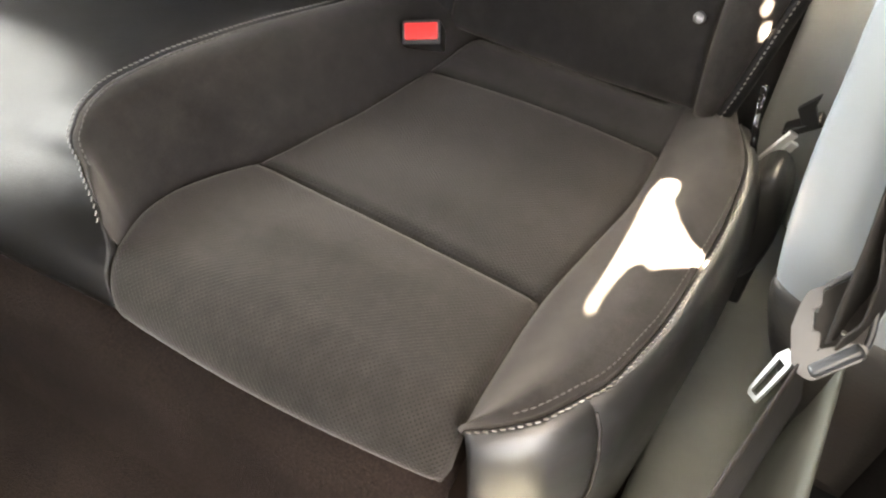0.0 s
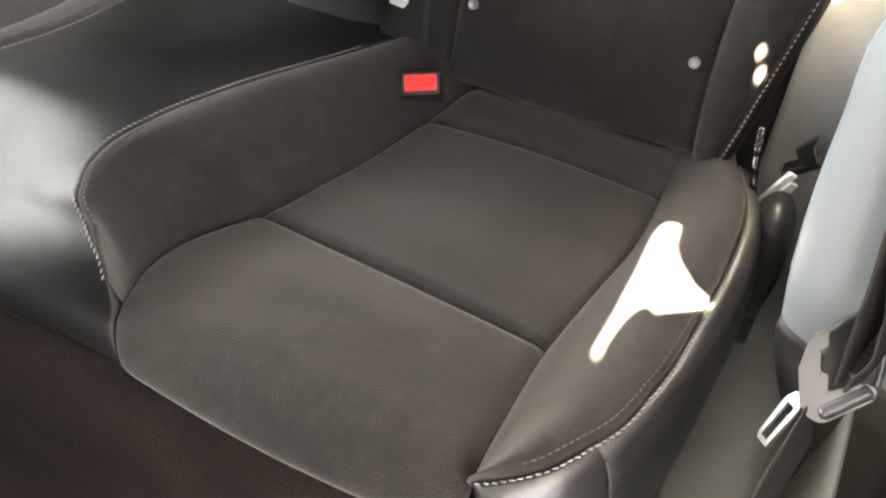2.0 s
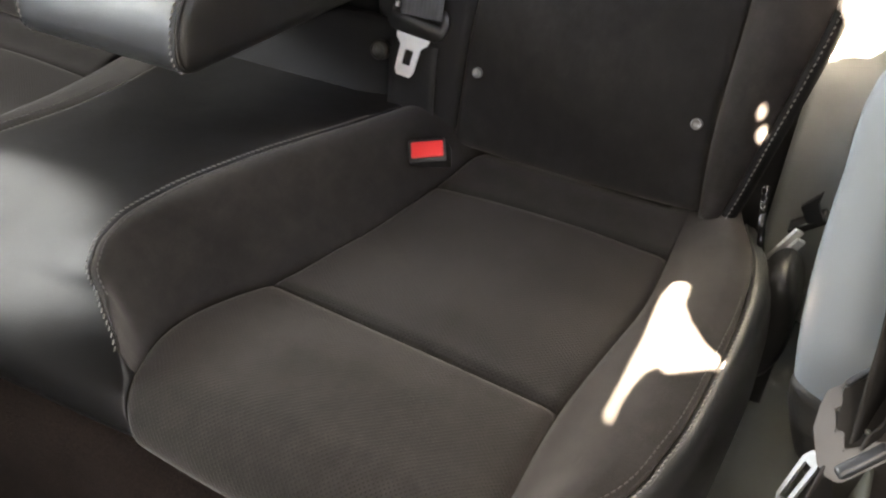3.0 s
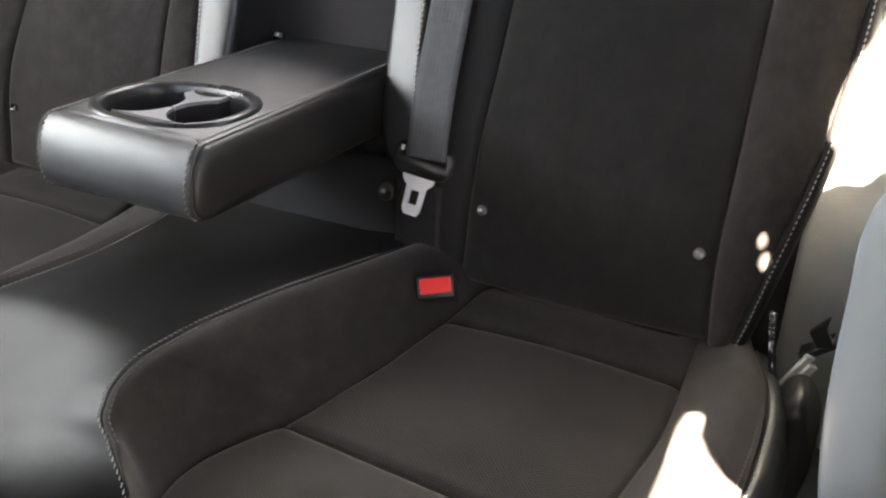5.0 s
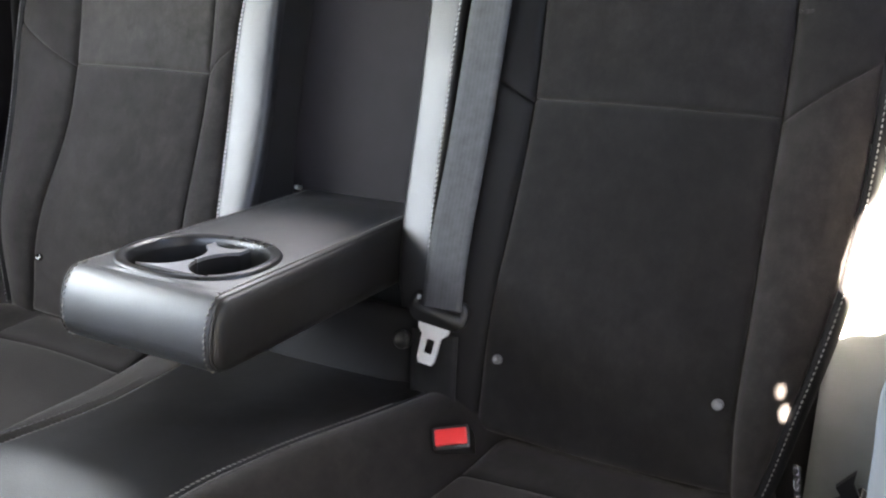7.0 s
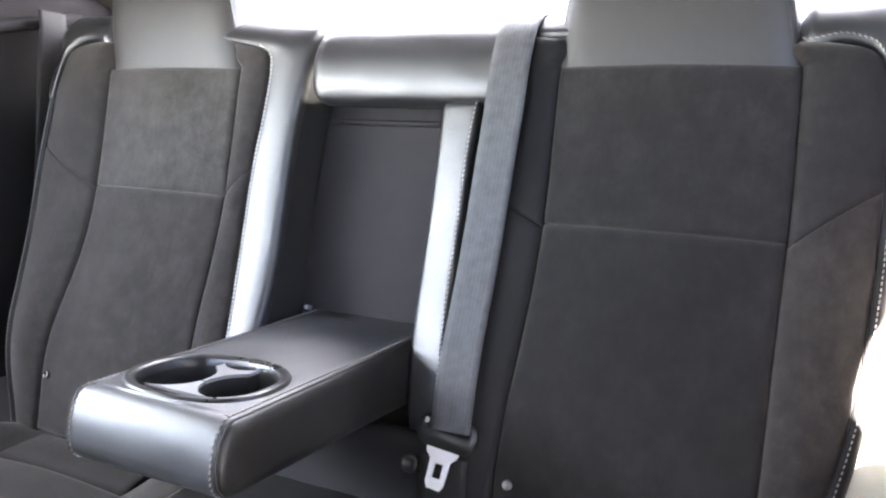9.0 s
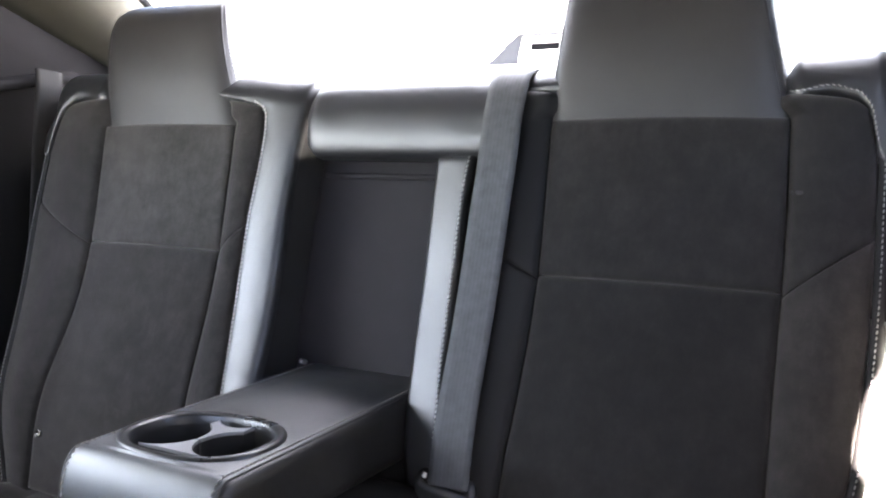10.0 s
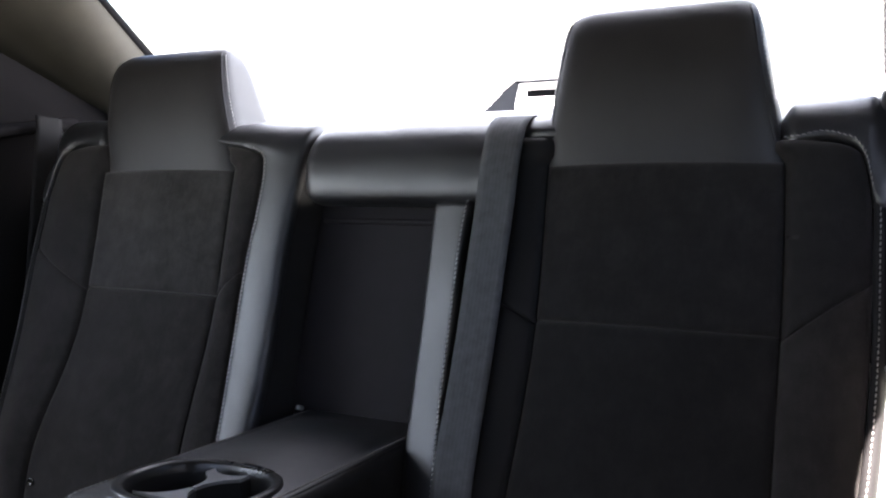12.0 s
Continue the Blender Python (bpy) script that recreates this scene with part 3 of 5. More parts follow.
    # nose end: leather that runs on from the corner seam to the insert
    seam = [pts[cut][0] + pts[cut][1] * (o + 0.0008) + Vector((0, 0, dz)) for o, dz in prof[3:]]
    tube("corner_seam", seam, 0.0016, M_SEAM, bench)
    line = []
    for v in np.linspace(0.2, 0.478, 50):
        f = 1 - 0.0042 / (OUTER(v) - INS_R(v))
        line.append(cushion_surface(sg * (OUTER(v) - 0.0042), v, 0.0044 + OUTER_H(v) * smooth01(f * 1.25) + 0.008 * math.sin(math.pi * f)))
    stitches("top_stitching", line, (0, -0.2, 1), M_THREAD_BROWN, outer, 0.0058, 0.0043, 0.0006)


bench_half(1)
bench_half(-1)
PAD_EDGE = curve_of([(-0.02, 0.036), (0.0, 0.040), (0.117, 0.052), (0.267, 0.070), (0.345, 0.074), (0.403, 0.073), (0.439, 0.068), (0.458, 0.060), (0.468, 0.050), (0.475, 0.039), (0.481, 0.026), (0.488, 0.013), (0.496, 0.004), (0.51, 0.0), (0.56, -0.004)])
PAD_MIDDLE = curve_of([(-0.02, 0.036), (0.0, 0.040), (0.117, 0.054), (0.267, 0.074), (0.345, 0.0785), (0.372, 0.0780), (0.385, 0.0740), (0.40, 0.0665), (0.42, 0.0560), (0.44, 0.0465), (0.455, 0.0402), (0.468, 0.0362), (0.481, 0.0330), (0.49, 0.0308), (0.50, 0.0278), (0.512, 0.0220), (0.53, 0.0080), (0.56, -0.004)])
pad("center_pad", cushion_surface, -0.01, lambda s: 0.522 + 0.010 * s, lambda v: -RIDGE_LEFT(v) + 0.001, lambda v: RIDGE_RIGHT(v) - 0.001,
    lambda s, v: PAD_EDGE(v) + (PAD_MIDDLE(v) - PAD_EDGE(v)) * math.sin(math.pi * s) ** 0.8, M_LEATHER_PAD, bench, 60, 130, 0.0025, 0.005, label="smooth black leather center seat pad", wave=0.0008, rim=(0.25, 0.25, 1, 1))
# carpeted step under the front of the bench
rows = []
for x in np.linspace(-0.60, 0.480, 50):
    rows.append([(x, y + 0.004 * noise.noise(Vector((x * 9, z * 9, 2))), z) for y, z in ((-0.655, 0.392), (-0.676, 0.386), (-0.697, 0.376), (-0.716, 0.358), (-0.729, 0.330), (-0.738, 0.280), (-0.752, 0.210), (-0.790, 0.150), (-0.88, 0.126))])
bm = bmesh.new()
gv = [[bm.verts.new(p) for p in r] for r in rows]
for a, b in zip(gv, gv[1:]):
    for k in range(8):
        bm.faces.new((a[k], a[k + 1], b[k + 1], b[k]))
bmesh.ops.recalc_face_normals(bm, faces=bm.faces)
bmesh.ops.solidify(bm, geom=bm.faces[:], thickness=0.006)
tagged(part("floor_step", bm, M_CARPET), "brown carpet running up the step below the bench", "floor", kind="structure")
# body under the upholstery
bm = rounded_box((1.14, 0.44, 0.24), 0.02, pose(0, -0.43, 0.26))
part("seat_base", bm, M_SEAM, bench, "black seat base")


# ---------------------------------------------------------------- backrests
# seams of the two backrests, (height along the back, distance from the middle); the bench is split unevenly
SEAMS = {
    1: dict(ins_in=[(-0.58, 0.232), (-0.54, 0.234), (-0.47, 0.238), (-0.37, 0.242), (-0.27, 0.244), (-0.185, 0.246), (0.0, 0.242), (0.06, 0.242)],
            ins_out=[(-0.58, 0.514), (-0.55, 0.511), (-0.5, 0.507), (-0.38, 0.506), (-0.27, 0.504), (-0.185, 0.504), (-0.1, 0.503), (0.0, 0.500), (0.06, 0.500)],
            out=[(-0.58, 0.526), (-0.54, 0.537), (-0.47, 0.552), (-0.41, 0.565), (-0.35, 0.576), (-0.24, 0.584), (-0.1, 0.584), (-0.03, 0.581), (0.0, 0.575), (0.012, 0.568), (0.020, 0.553), (0.024, 0.535)],
            arc=[(0.45, 0.018), (0.51, 0.020), (0.535, 0.024), (0.553, 0.0205), (0.568, 0.012), (0.576, -0.004), (0.581, -0.03), (0.61, -0.032)],
            strip=[(-0.58, 0.158), (-0.44, 0.158), (-0.37, 0.156), (-0.29, 0.151), (-0.19, 0.150), (-0.05, 0.153), (0.04, 0.170), (0.16, 0.18)],
            edge=[(-0.58, 0.134), (-0.44, 0.118), (-0.40, 0.108), (-0.374, 0.105), (-0.34, 0.102), (-0.19, 0.099), (-0.05, 0.097), (0.16, 0.097)]),
    -1: dict(ins_in=[(-0.58, 0.205), (-0.386, 0.218), (-0.30, 0.225), (-0.18, 0.226), (-0.02, 0.232), (0.06, 0.234)],
             ins_out=[(-0.58, 0.518), (-0.48, 0.502), (-0.33, 0.484), (-0.17, 0.481), (0.0, 0.492), (0.06, 0.496)],
             out=[(-0.58, 0.555), (-0.49, 0.567), (-0.36, 0.582), (-0.29, 0.596), (-0.1, 0.608), (0.0, 0.599), (0.02, 0.593), (0.034, 0.580), (0.043, 0.550)],
             arc=[(0.45, 0.034), (0.51, 0.038), (0.55, 0.043), (0.58, 0.034), (0.593, 0.020), (0.600, -0.004), (0.604, -0.03), (0.63, -0.032)],
             strip=[(-0.58, 0.135), (-0.44, 0.148), (-0.35, 0.163), (-0.276, 0.175), (-0.192, 0.181), (-0.122, 0.181), (-0.06, 0.177), (0.0, 0.177), (0.012, 0.179), (0.022, 0.185), (0.029, 0.199), (0.032, 0.215), (0.034, 0.236), (0.06, 0.262), (0.16, 0.262)],
             edge=[(-0.58, 0.105), (-0.44, 0.107), (-0.347, 0.111), (-0.2, 0.119), (-0.094, 0.121), (0.058, 0.107), (0.16, 0.100)]),
}
SEAMS = {k: {n: curve_of(c) for n, c in d.items()} for k, d in SEAMS.items()}


HEAD_INSET = curve_of([(-0.004, 0.0), (0.13, 0.0), (0.152, 0.0005), (0.164, 0.002), (0.173, 0.0055), (0.180, 0.011), (0.185, 0.019), (0.188, 0.029), (0.1893, 0.036), (0.1898, 0.040)])


def head_point(v, ang, sg, lift=0.0):
    v_in, v = v, v * (1.06 if sg < 0 else 1.045)
    t, inset = v_in / 0.19, HEAD_INSET(v_in)
    ul0, lean_in, ur0, lean_out = (0.228, 0.017, 0.505, 0.043) if sg > 0 else (0.219, 0.072, 0.500, -0.024)
    ul = ul0 + lean_in * max(t, 0) ** 0.8 + inset * (1.0 if sg > 0 else 0.4)
    ur = ur0 - lean_out * max(t, 0) ** 0.8 - inset * (0.4 if sg > 0 else 1.0)
    front = 0.006 + 0.012 * math.sin(math.pi * min(max(t, 0), 1) * 0.9) - inset * 0.85
    back = (-0.135 + 0.076 * t if sg > 0 else -0.172 + 0.122 * t) + inset * 0.6
    flare = 0.002 * max(0.0, 1 - t * 1.6)
    c, w, m, d = (ul + ur) / 2, (ur - ul) / 2 + lift + flare, (front + back) / 2, (front - back) / 2 + lift
    co, si = math.cos(ang), math.sin(ang)
    w += max(0.0, -si) * 0.006 * max(t, 0)
    if sg < 0 and co > 0:
        w -= 0.016 * smooth01((t - 0.62) / 0.4) ** 2
    px = c + w * math.copysign(abs(co) ** (2 / 7), co)
    ph = m + d * math.copysign(abs(si) ** (2 / 5), si)
    return Vector((px * sg, v * SB, 0.92 + v * CB)) + Vector((0, -CB, SB)) * ph


def headrest(parent, sg):
    levels = [-0.004, 0.0, 0.004, 0.02, 0.04, 0.06, 0.08, 0.10, 0.12, 0.135, 0.145, 0.153, 0.160, 0.167, 0.172, 0.176, 0.179, 0.182, 0.184, 0.186, 0.187, 0.188, 0.1887, 0.1893, 0.1898]
    rings = [[head_point(v, 2 * math.pi * a / 72, sg) for a in range(72)] for v in levels]
    ob = part("headrest", loft(rings), M_LEATHER_HEAD, parent, "black leather integrated headrest")
    for side in (0, 1):
        line, pipe = [], []
        for v in np.linspace(0.004, 0.172, 30):
            for store, deg, lift in ((pipe, 38, -0.0008), (line, 24, 0.0003)):
                ang = radians(deg if side else 180 - deg)
                store.append(head_point(v, ang, sg, lift))
        tube("headrest_piping", pipe, 0.0020, M_SEAM, ob)
        # The left headrest's inner row is painted paler, as if light fell on it.
        stitches("headrest_stitching", line, ((1 if side else -1) * sg, -0.2, 0), M_THREAD_PALE if side == 0 and sg < 0 else M_THREAD_DARK, ob, 0.0056, 0.0043, 0.0009 if sg < 0 else 0.0005, "light grey stitching", 0.4)
    return ob


def button(parent, u, v, sg):
    p = back_surface(u * sg, v, 0.009)
    n = Vector((0, -CB, SB))
    m = Matrix.Translation(p) @ n.to_track_quat("Z", "Y").to_matrix().to_4x4()
    rings = []
    for r, z in ((0.0056, -0.002), (0.0056, 0.0030), (0.0048, 0.0040), (0.0040, 0.0034), (0.0034, 0.0016), (0.0012, 0.0010)):
        rings.append([m @ Vector((r * math.cos(2 * math.pi * k / 20), r * math.sin(2 * math.pi * k / 20), z)) for k in range(20)])
    return part("metal_button", loft(rings), M_DARKMETAL, parent, "small round bright metal snap")


def backrest(sg, label):
    th = thing("rear_seat_unit", label, "car seat", "rear seat backrests", at=(0.37 * sg, -0.24, 0.42))
    q = SEAMS[sg]
    B_INS_L, B_INS_R, B_OUT, B_IN, B_EDGE = q["ins_in"], q["ins_out"], q["out"], q["strip"], q["edge"]
    lum = lambda s, v: 0.006 + 0.010 * math.sin(math.pi * s)
    # Light falling unevenly on the two backrests is put into these suede tones.
    pad("backrest_insert_lower", back_surface, -0.555, -0.18, B_INS_L, B_INS_R, lum, M_SUEDE_SHADED if sg > 0 else M_SUEDE, th, 50, 70, 0.0035, 0.005, label="charcoal suede center panel", sign=sg)
    pad("backrest_insert_upper", back_surface, -0.18, 0.001, B_INS_L, B_INS_R, lum, M_SUEDE_HALF_SHADED if sg > 0 else M_SUEDE_PALE, th, 50, 40, 0.0035, 0.005, label="charcoal suede upper panel", sign=sg)
    bol = lambda s, v: 0.0065 + 0.0125 * math.sin(math.pi * s ** 0.9) * (0.35 + 0.65 * smooth01((v + 0.55) / 0.12)) * (1 - 0.4 * smooth01((v + 0.03) / 0.07))
    pad("outer_bolster_lower", back_surface, -0.56, lambda s: -0.185 + 0.062 * s, B_INS_R, B_OUT, bol, M_SUEDE, th, 36, 60, 0.0042, 0.0045, label="charcoal suede side bolster", sign=sg, rim=(1, 0.6, 1, 0.4))
    tuck = lambda v: 0.022 * smooth01((v + 0.004) / 0.02)
    up = pad("outer_bolster_upper", back_surface, lambda s: -0.185 + 0.062 * s, 0.024 if sg > 0 else 0.043, lambda v: B_INS_R(v) - tuck(v), B_OUT, lambda s, v: bol(s, v) - 0.03 * smooth01((v + 0.004) / 0.012) * max(0.0, 1 - s * 3.2) ** 2, M_SUEDE_HALF_SHADED if sg > 0 else M_SUEDE, th, 36, 40, 0.006, 0.006, label="charcoal suede side bolster", sign=sg, rim=(1, 0.6, 0.35, 1))
    inn = lambda s, v: 0.006 + 0.008 * math.sin(math.pi * s)
    # Right inner bolster takes the near-black side material, the left one suede.
    pad("inner_bolster_lower", back_surface, -0.56, lambda s: -0.14 - 0.045 * s, B_IN, B_INS_L, inn, M_SIDE_BLACK if sg > 0 else M_SUEDE, th, 24, 60, 0.005, 0.005, sign=sg, rim=(1, 1, 1, 0.35))
    pad("inner_bolster_upper", back_surface, lambda s: -0.14 - 0.045 * s, 0.034, B_IN, lambda v: B_INS_L(v) + tuck(v), lambda s, v: inn(s, v) - 0.03 * smooth01((v + 0.004) / 0.012) * max(0.0, s * 3.2 - 2.2) ** 2, M_SIDE_BLACK if sg > 0 else M_SUEDE, th, 24, 40, 0.005, 0.005, sign=sg, rim=(1, 1, 0.35, 1))
    top = 0.13 if sg < 0 else -0.042
    strip = pad("leather_strip", back_surface, -0.44, top, B_EDGE, B_IN,
                (lambda s, v: 0.005 + 0.010 * s + 0.0015 * math.sin(math.pi * s) - 0.020 * math.exp(-(((v + 0.42) / 0.12) ** 2))) if sg > 0 else (lambda s, v: 0.0125 + 0.0020 * math.sin(math.pi * s) - 0.003 * (1 - s) ** 4), M_LEATHER, th, 36, 80, 0.006, 0.0045, 0.012, label="smooth black leather edge strip", sign=sg, rim=(0.55, 1, 1, 1))
    line = [back_surface((B_IN(v) - (0.0060 if sg > 0 else 0.0085)) * sg, v, 0.0146 - 0.020 * math.exp(-(((v + 0.42) / 0.12) ** 2)) if sg > 0 else 0.0145) for v in np.linspace(-0.44, 0.030 if sg < 0 else -0.045, 70)]
    stitches("strip_stitching", line, (0, -CB, SB), M_THREAD_PALE, strip, 0.0058, 0.0043, 0.0009 if sg > 0 else 0.0012, "light grey stitching", 0.4)
    # rolled leather shoulder over the outer bolster, and the inner one
    arc = q["arc"]
    wide = 0.600 if sg > 0 else 0.622
    crest = 0.010 if sg > 0 else 0.020
    sh = pad("outer_shoulder", back_surface, lambda s: arc(0.45 + (wide - 0.45) * s), 0.14, const(0.45), const(wide), lambda s, v: 0.010 - 0.030 * (1 - smooth01((0.45 + (wide - 0.45) * s - 0.480) / 0.030)) + crest * smooth01((v - 0.03) / 0.05) * (0.35 if sg > 0 else 1.0) - 0.012 * smooth01((s - 0.85) / 0.15) * smooth01((v + 0.02) / 0.05), M_LEATHER, th, 44, 34, 0.005, 0.005, 0.05, label="black leather shoulder", sign=sg)
    us = np.linspace(0.50, wide - 0.018, 30)
    line = [back_surface(u * sg, arc(u) + 0.007, 0.0108) for u in us]
    stitches("shoulder_stitching", line, (0, -CB, SB), M_THREAD, sh, 0.0056, 0.0043, 0.00075, "light grey stitching", 0.4)
    if sg > 0:
        pad("inner_shoulder", back_surface, 0.034, 0.14, const(0.206), const(0.275), lambda s, v: 0.007 + 0.002 * math.sin(math.pi * s), M_LEATHER, th, 24, 26, 0.004, 0.004, 0.05, sign=sg, rim=(0.3, 0, 1, 1))
    # outer leather side of the backrest
    verts = []
    vs = np.linspace(-0.55, -0.028, 50)
    prof = [(0.0, 0.004), (0.004, 0.0075), (0.010, 0.006), (0.014, -0.002), (0.015, -0.02), (0.010, -0.05)]
    for v in vs:
        for du, h in prof:
            verts.append(back_surface((B_OUT(v) + du) * sg, v, h))
    w = len(prof)
    faces = [(a * w + b, a * w + b + 1, (a + 1) * w + b + 1, (a + 1) * w + b) for a in range(len(vs) - 1) for b in range(w - 1)]
    side = mesh_object("backrest_side", verts, faces, M_SIDE_BLACK, th, "matt black vinyl side facing")
    line = [back_surface((B_OUT(v) + 0.006) * sg, v, 0.0080) for v in vs]
    stitches("side_stitching", line, (0, -CB, SB), M_THREAD, side, 0.0058, 0.0036, 0.0007, "light grey stitching", 0.12)
    if sg > 0:
        for u, w in ((0.5065, 0.0035), (0.5145, 0.0075)):
            m = Matrix.Translation(back_surface(u, -0.080, 0.014)) @ pose(0, 0, 0, 65)
            part("stuck_mark", rounded_box((w, 0.0035, 0.0016), 0.0004, m), M_SUEDE_PALE, th, "tiny worn grey mark")
        part("side_wing", rounded_box((0.052, 0.085, 0.13), 0.014, pose(0.6095, 0.052, 0.918, -22), 4), M_LEATHER, th, "black leather wing beside the shoulder")
    headrest(th, sg)
    button(th, 0.490 if sg > 0 else 0.480, -0.464 if sg > 0 else -0.469, sg)
    button(th, 0.257, -0.468 if sg > 0 else -0.472, sg)
    bm = rounded_box((0.34, 0.06, 0.58), 0.015, Matrix.Translation(back_surface(0.385 * sg, -0.24, -0.075)) @ pose(0, 0, 0, -25))
    part("backrest_shell", bm, M_SEAM, th, "black backrest shell")
    return th


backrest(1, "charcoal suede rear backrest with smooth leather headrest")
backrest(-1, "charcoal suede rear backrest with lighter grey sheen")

# ---------------------------------------------------------------- middle of the back: pillow, armrest niche, lower panel
middle = thing("center_seat_unit", "black leather center backrest with open armrest niche", "car seat", at=(0, -0.2, 0.45))
rings = []
prof = [(-0.030, -0.075), (-0.042, -0.03), (-0.0465, -0.010), (-0.0450, 0.004), (-0.0375, 0.0130), (-0.018, 0.0190), (0.012, 0.0195), (0.035, 0.014), (0.055, 0.008), (0.09, 0.004), (0.13, 0.0), (0.17, -0.01)]
steps = curve_of([(k, p[0]) for k, p in enumerate(prof)]), curve_of([(k, p[1]) for k, p in enumerate(prof)])
prof = [(steps[0](k), steps[1](k)) for k in np.linspace(0, 11, 56)]
us = np.linspace(-0.103, 0.204, 44)
for u in us:
    e = 0.012 * math.exp(-((u + 0.103) / 0.008) ** 2) + 0.006 * math.exp(-((0.204 - u) / 0.008) ** 2)
    rings.append([back_surface(u, v + (0.012 * math.exp(-((u + 0.103) / 0.012) ** 2) if v < 0 else 0), h - e + 0.0015 * noise.noise(Vector((u * 18, v * 25, 1)))) for v, h in prof])
part("pillow", loft(rings, closed=False), M_LEATHER, middle, "padded black leather top pillow")
# niche: back panel and side walls
def niche(u, v, h):
    return Vector((u, v * SB, 0.92 + v * CB)) + Vector((0, -CB, SB)) * h
bm = loft([[niche(u, v, -0.070 + 0.004 * math.sin((v + 0.38) * 9)) for v in np.linspace(-0.40, -0.02, 24)] for u in np.linspace(-0.122, 0.122, 12)], closed=False)
part("niche_panel", bm, M_VINYL, middle, "dark grey vinyl panel at the back of the niche")
for sg in (-1, 1):
    bm = loft([[niche(sg * (SEAMS[sg]["edge"](v) + 0.002 + 0.004 * k / 6), v, 0.001 + (0.010 if sg > 0 else 0.030) * math.exp(-(((v + 0.42) / 0.12) ** 2)) - 0.085 * k / 6) for v in np.linspace(-0.44, 0.03, 24)] for k in range(7)], closed=False)
    part("niche_side", bm, M_SEAM, middle, "black niche side wall")
tube("niche_top_rail", [niche(u, -0.055, -0.062) for u in np.linspace(-0.11, 0.11, 12)], 0.004, M_VINYL, middle)
BOLT_UV = (0.134, -0.471)
lower = pad("lower_panel", back_surface, -0.57, -0.435, const(-0.195), const(0.19), lambda s, v: -0.004 + 0.008 * math.sin(math.pi * s) + 0.020 * smooth01((-0.44 - v) / 0.16) * (1 - smooth01((s - 0.78) / 0.12)), M_LEATHER_LOW, middle, 40, 24, 0.005, 0.006, label="matt black vinyl lower panel")
p = back_surface(BOLT_UV[0], BOLT_UV[1], 0.004)
m = Matrix.Translation(p) @ Vector((0, -CB, SB)).to_track_quat("Z", "Y").to_matrix().to_4x4()
rings = [[m @ Vector((r * math.cos(2 * math.pi * k / 20), r * math.sin(2 * math.pi * k / 20), z)) for k in range(20)] for r, z in ((0.011, -0.004), (0.011, 0.003), (0.009, 0.005), (0.0065, 0.003), (0.0055, 0.001), (0.001, 0.0))]
part("panel_bolt", loft(rings), M_BLACK, lower, "round black plastic fastener")
m = Matrix.Translation(niche(-0.100, -0.316, -0.055)) @ pose(0, 0, 0, 60)
part("hinge_pin", rounded_box((0.006, 0.006, 0.012), 0.002, m), M_METAL, middle, "tiny bright metal hinge pin")

# ---------------------------------------------------------------- armrest
ARM_TILT = radians(10.5)
ARM_O = Vector((0.0, -0.488, 0.600))


def arm(x, a, b):
    """Armrest axes: a backward along it, b off its underside."""
    return ARM_O + Vector((x, a * math.cos(ARM_TILT) + b * math.sin(ARM_TILT), -a * math.sin(ARM_TILT) + b * math.cos(ARM_TILT)))


armrest = thing("armrest", "folded-down black leather armrest with cup holders", "armrest", at=tuple(arm(0, 0.4, 0.03)))
ARM_L, ARM_H, ARM_W = 0.44, 0.080, 0.101


def arm_profile(inset):
    pts = []
    rx, ry, r2 = 0.027, 0.050, 0.023
    def arc(ca, cb, r, a0, a1, n):
        return [(ca + (r - inset) * math.cos(radians(a0 + (a1 - a0) * k / n)), cb + (r - inset) * math.sin(radians(a0 + (a1 - a0) * k / n))) for k in range(n + 1)]
    pts += [(0.002 + rx + (rx - inset) * math.cos(radians(90 + 7.5 * k)), ARM_H - ry + (ry - inset) * math.sin(radians(90 + 7.5 * k))) for k in range(13)]
    pts += [(0.002 + inset, ARM_H - ry - (ARM_H - ry - r2 - 0.006) * 0.5)]
    pts += arc(r2 + 0.002, r2 + 0.006, r2, 180, 270, 6)
    pts += [(0.1 + 0.11 * k, 0.006 + inset - 0.006 * min(1, k * 0.6)) for k in range(1, 3)]
    pts += arc(ARM_L - 0.02, 0.02, 0.02, -90, 0, 4)
    pts += arc(ARM_L - 0.02, ARM_H - 0.02, 0.02, 0, 90, 4)
    return pts


TOP_X, A0, A1 = 0.0875, 0.0285, ARM_L - 0.02
bm = bmesh.new()
bands = [(-0.1000, 0.018), (-0.0990, 0.010), (-0.0965, 0.0046), (-0.0935, 0.0016), (-0.0905, 0.0004), (-TOP_X, 0.0)]
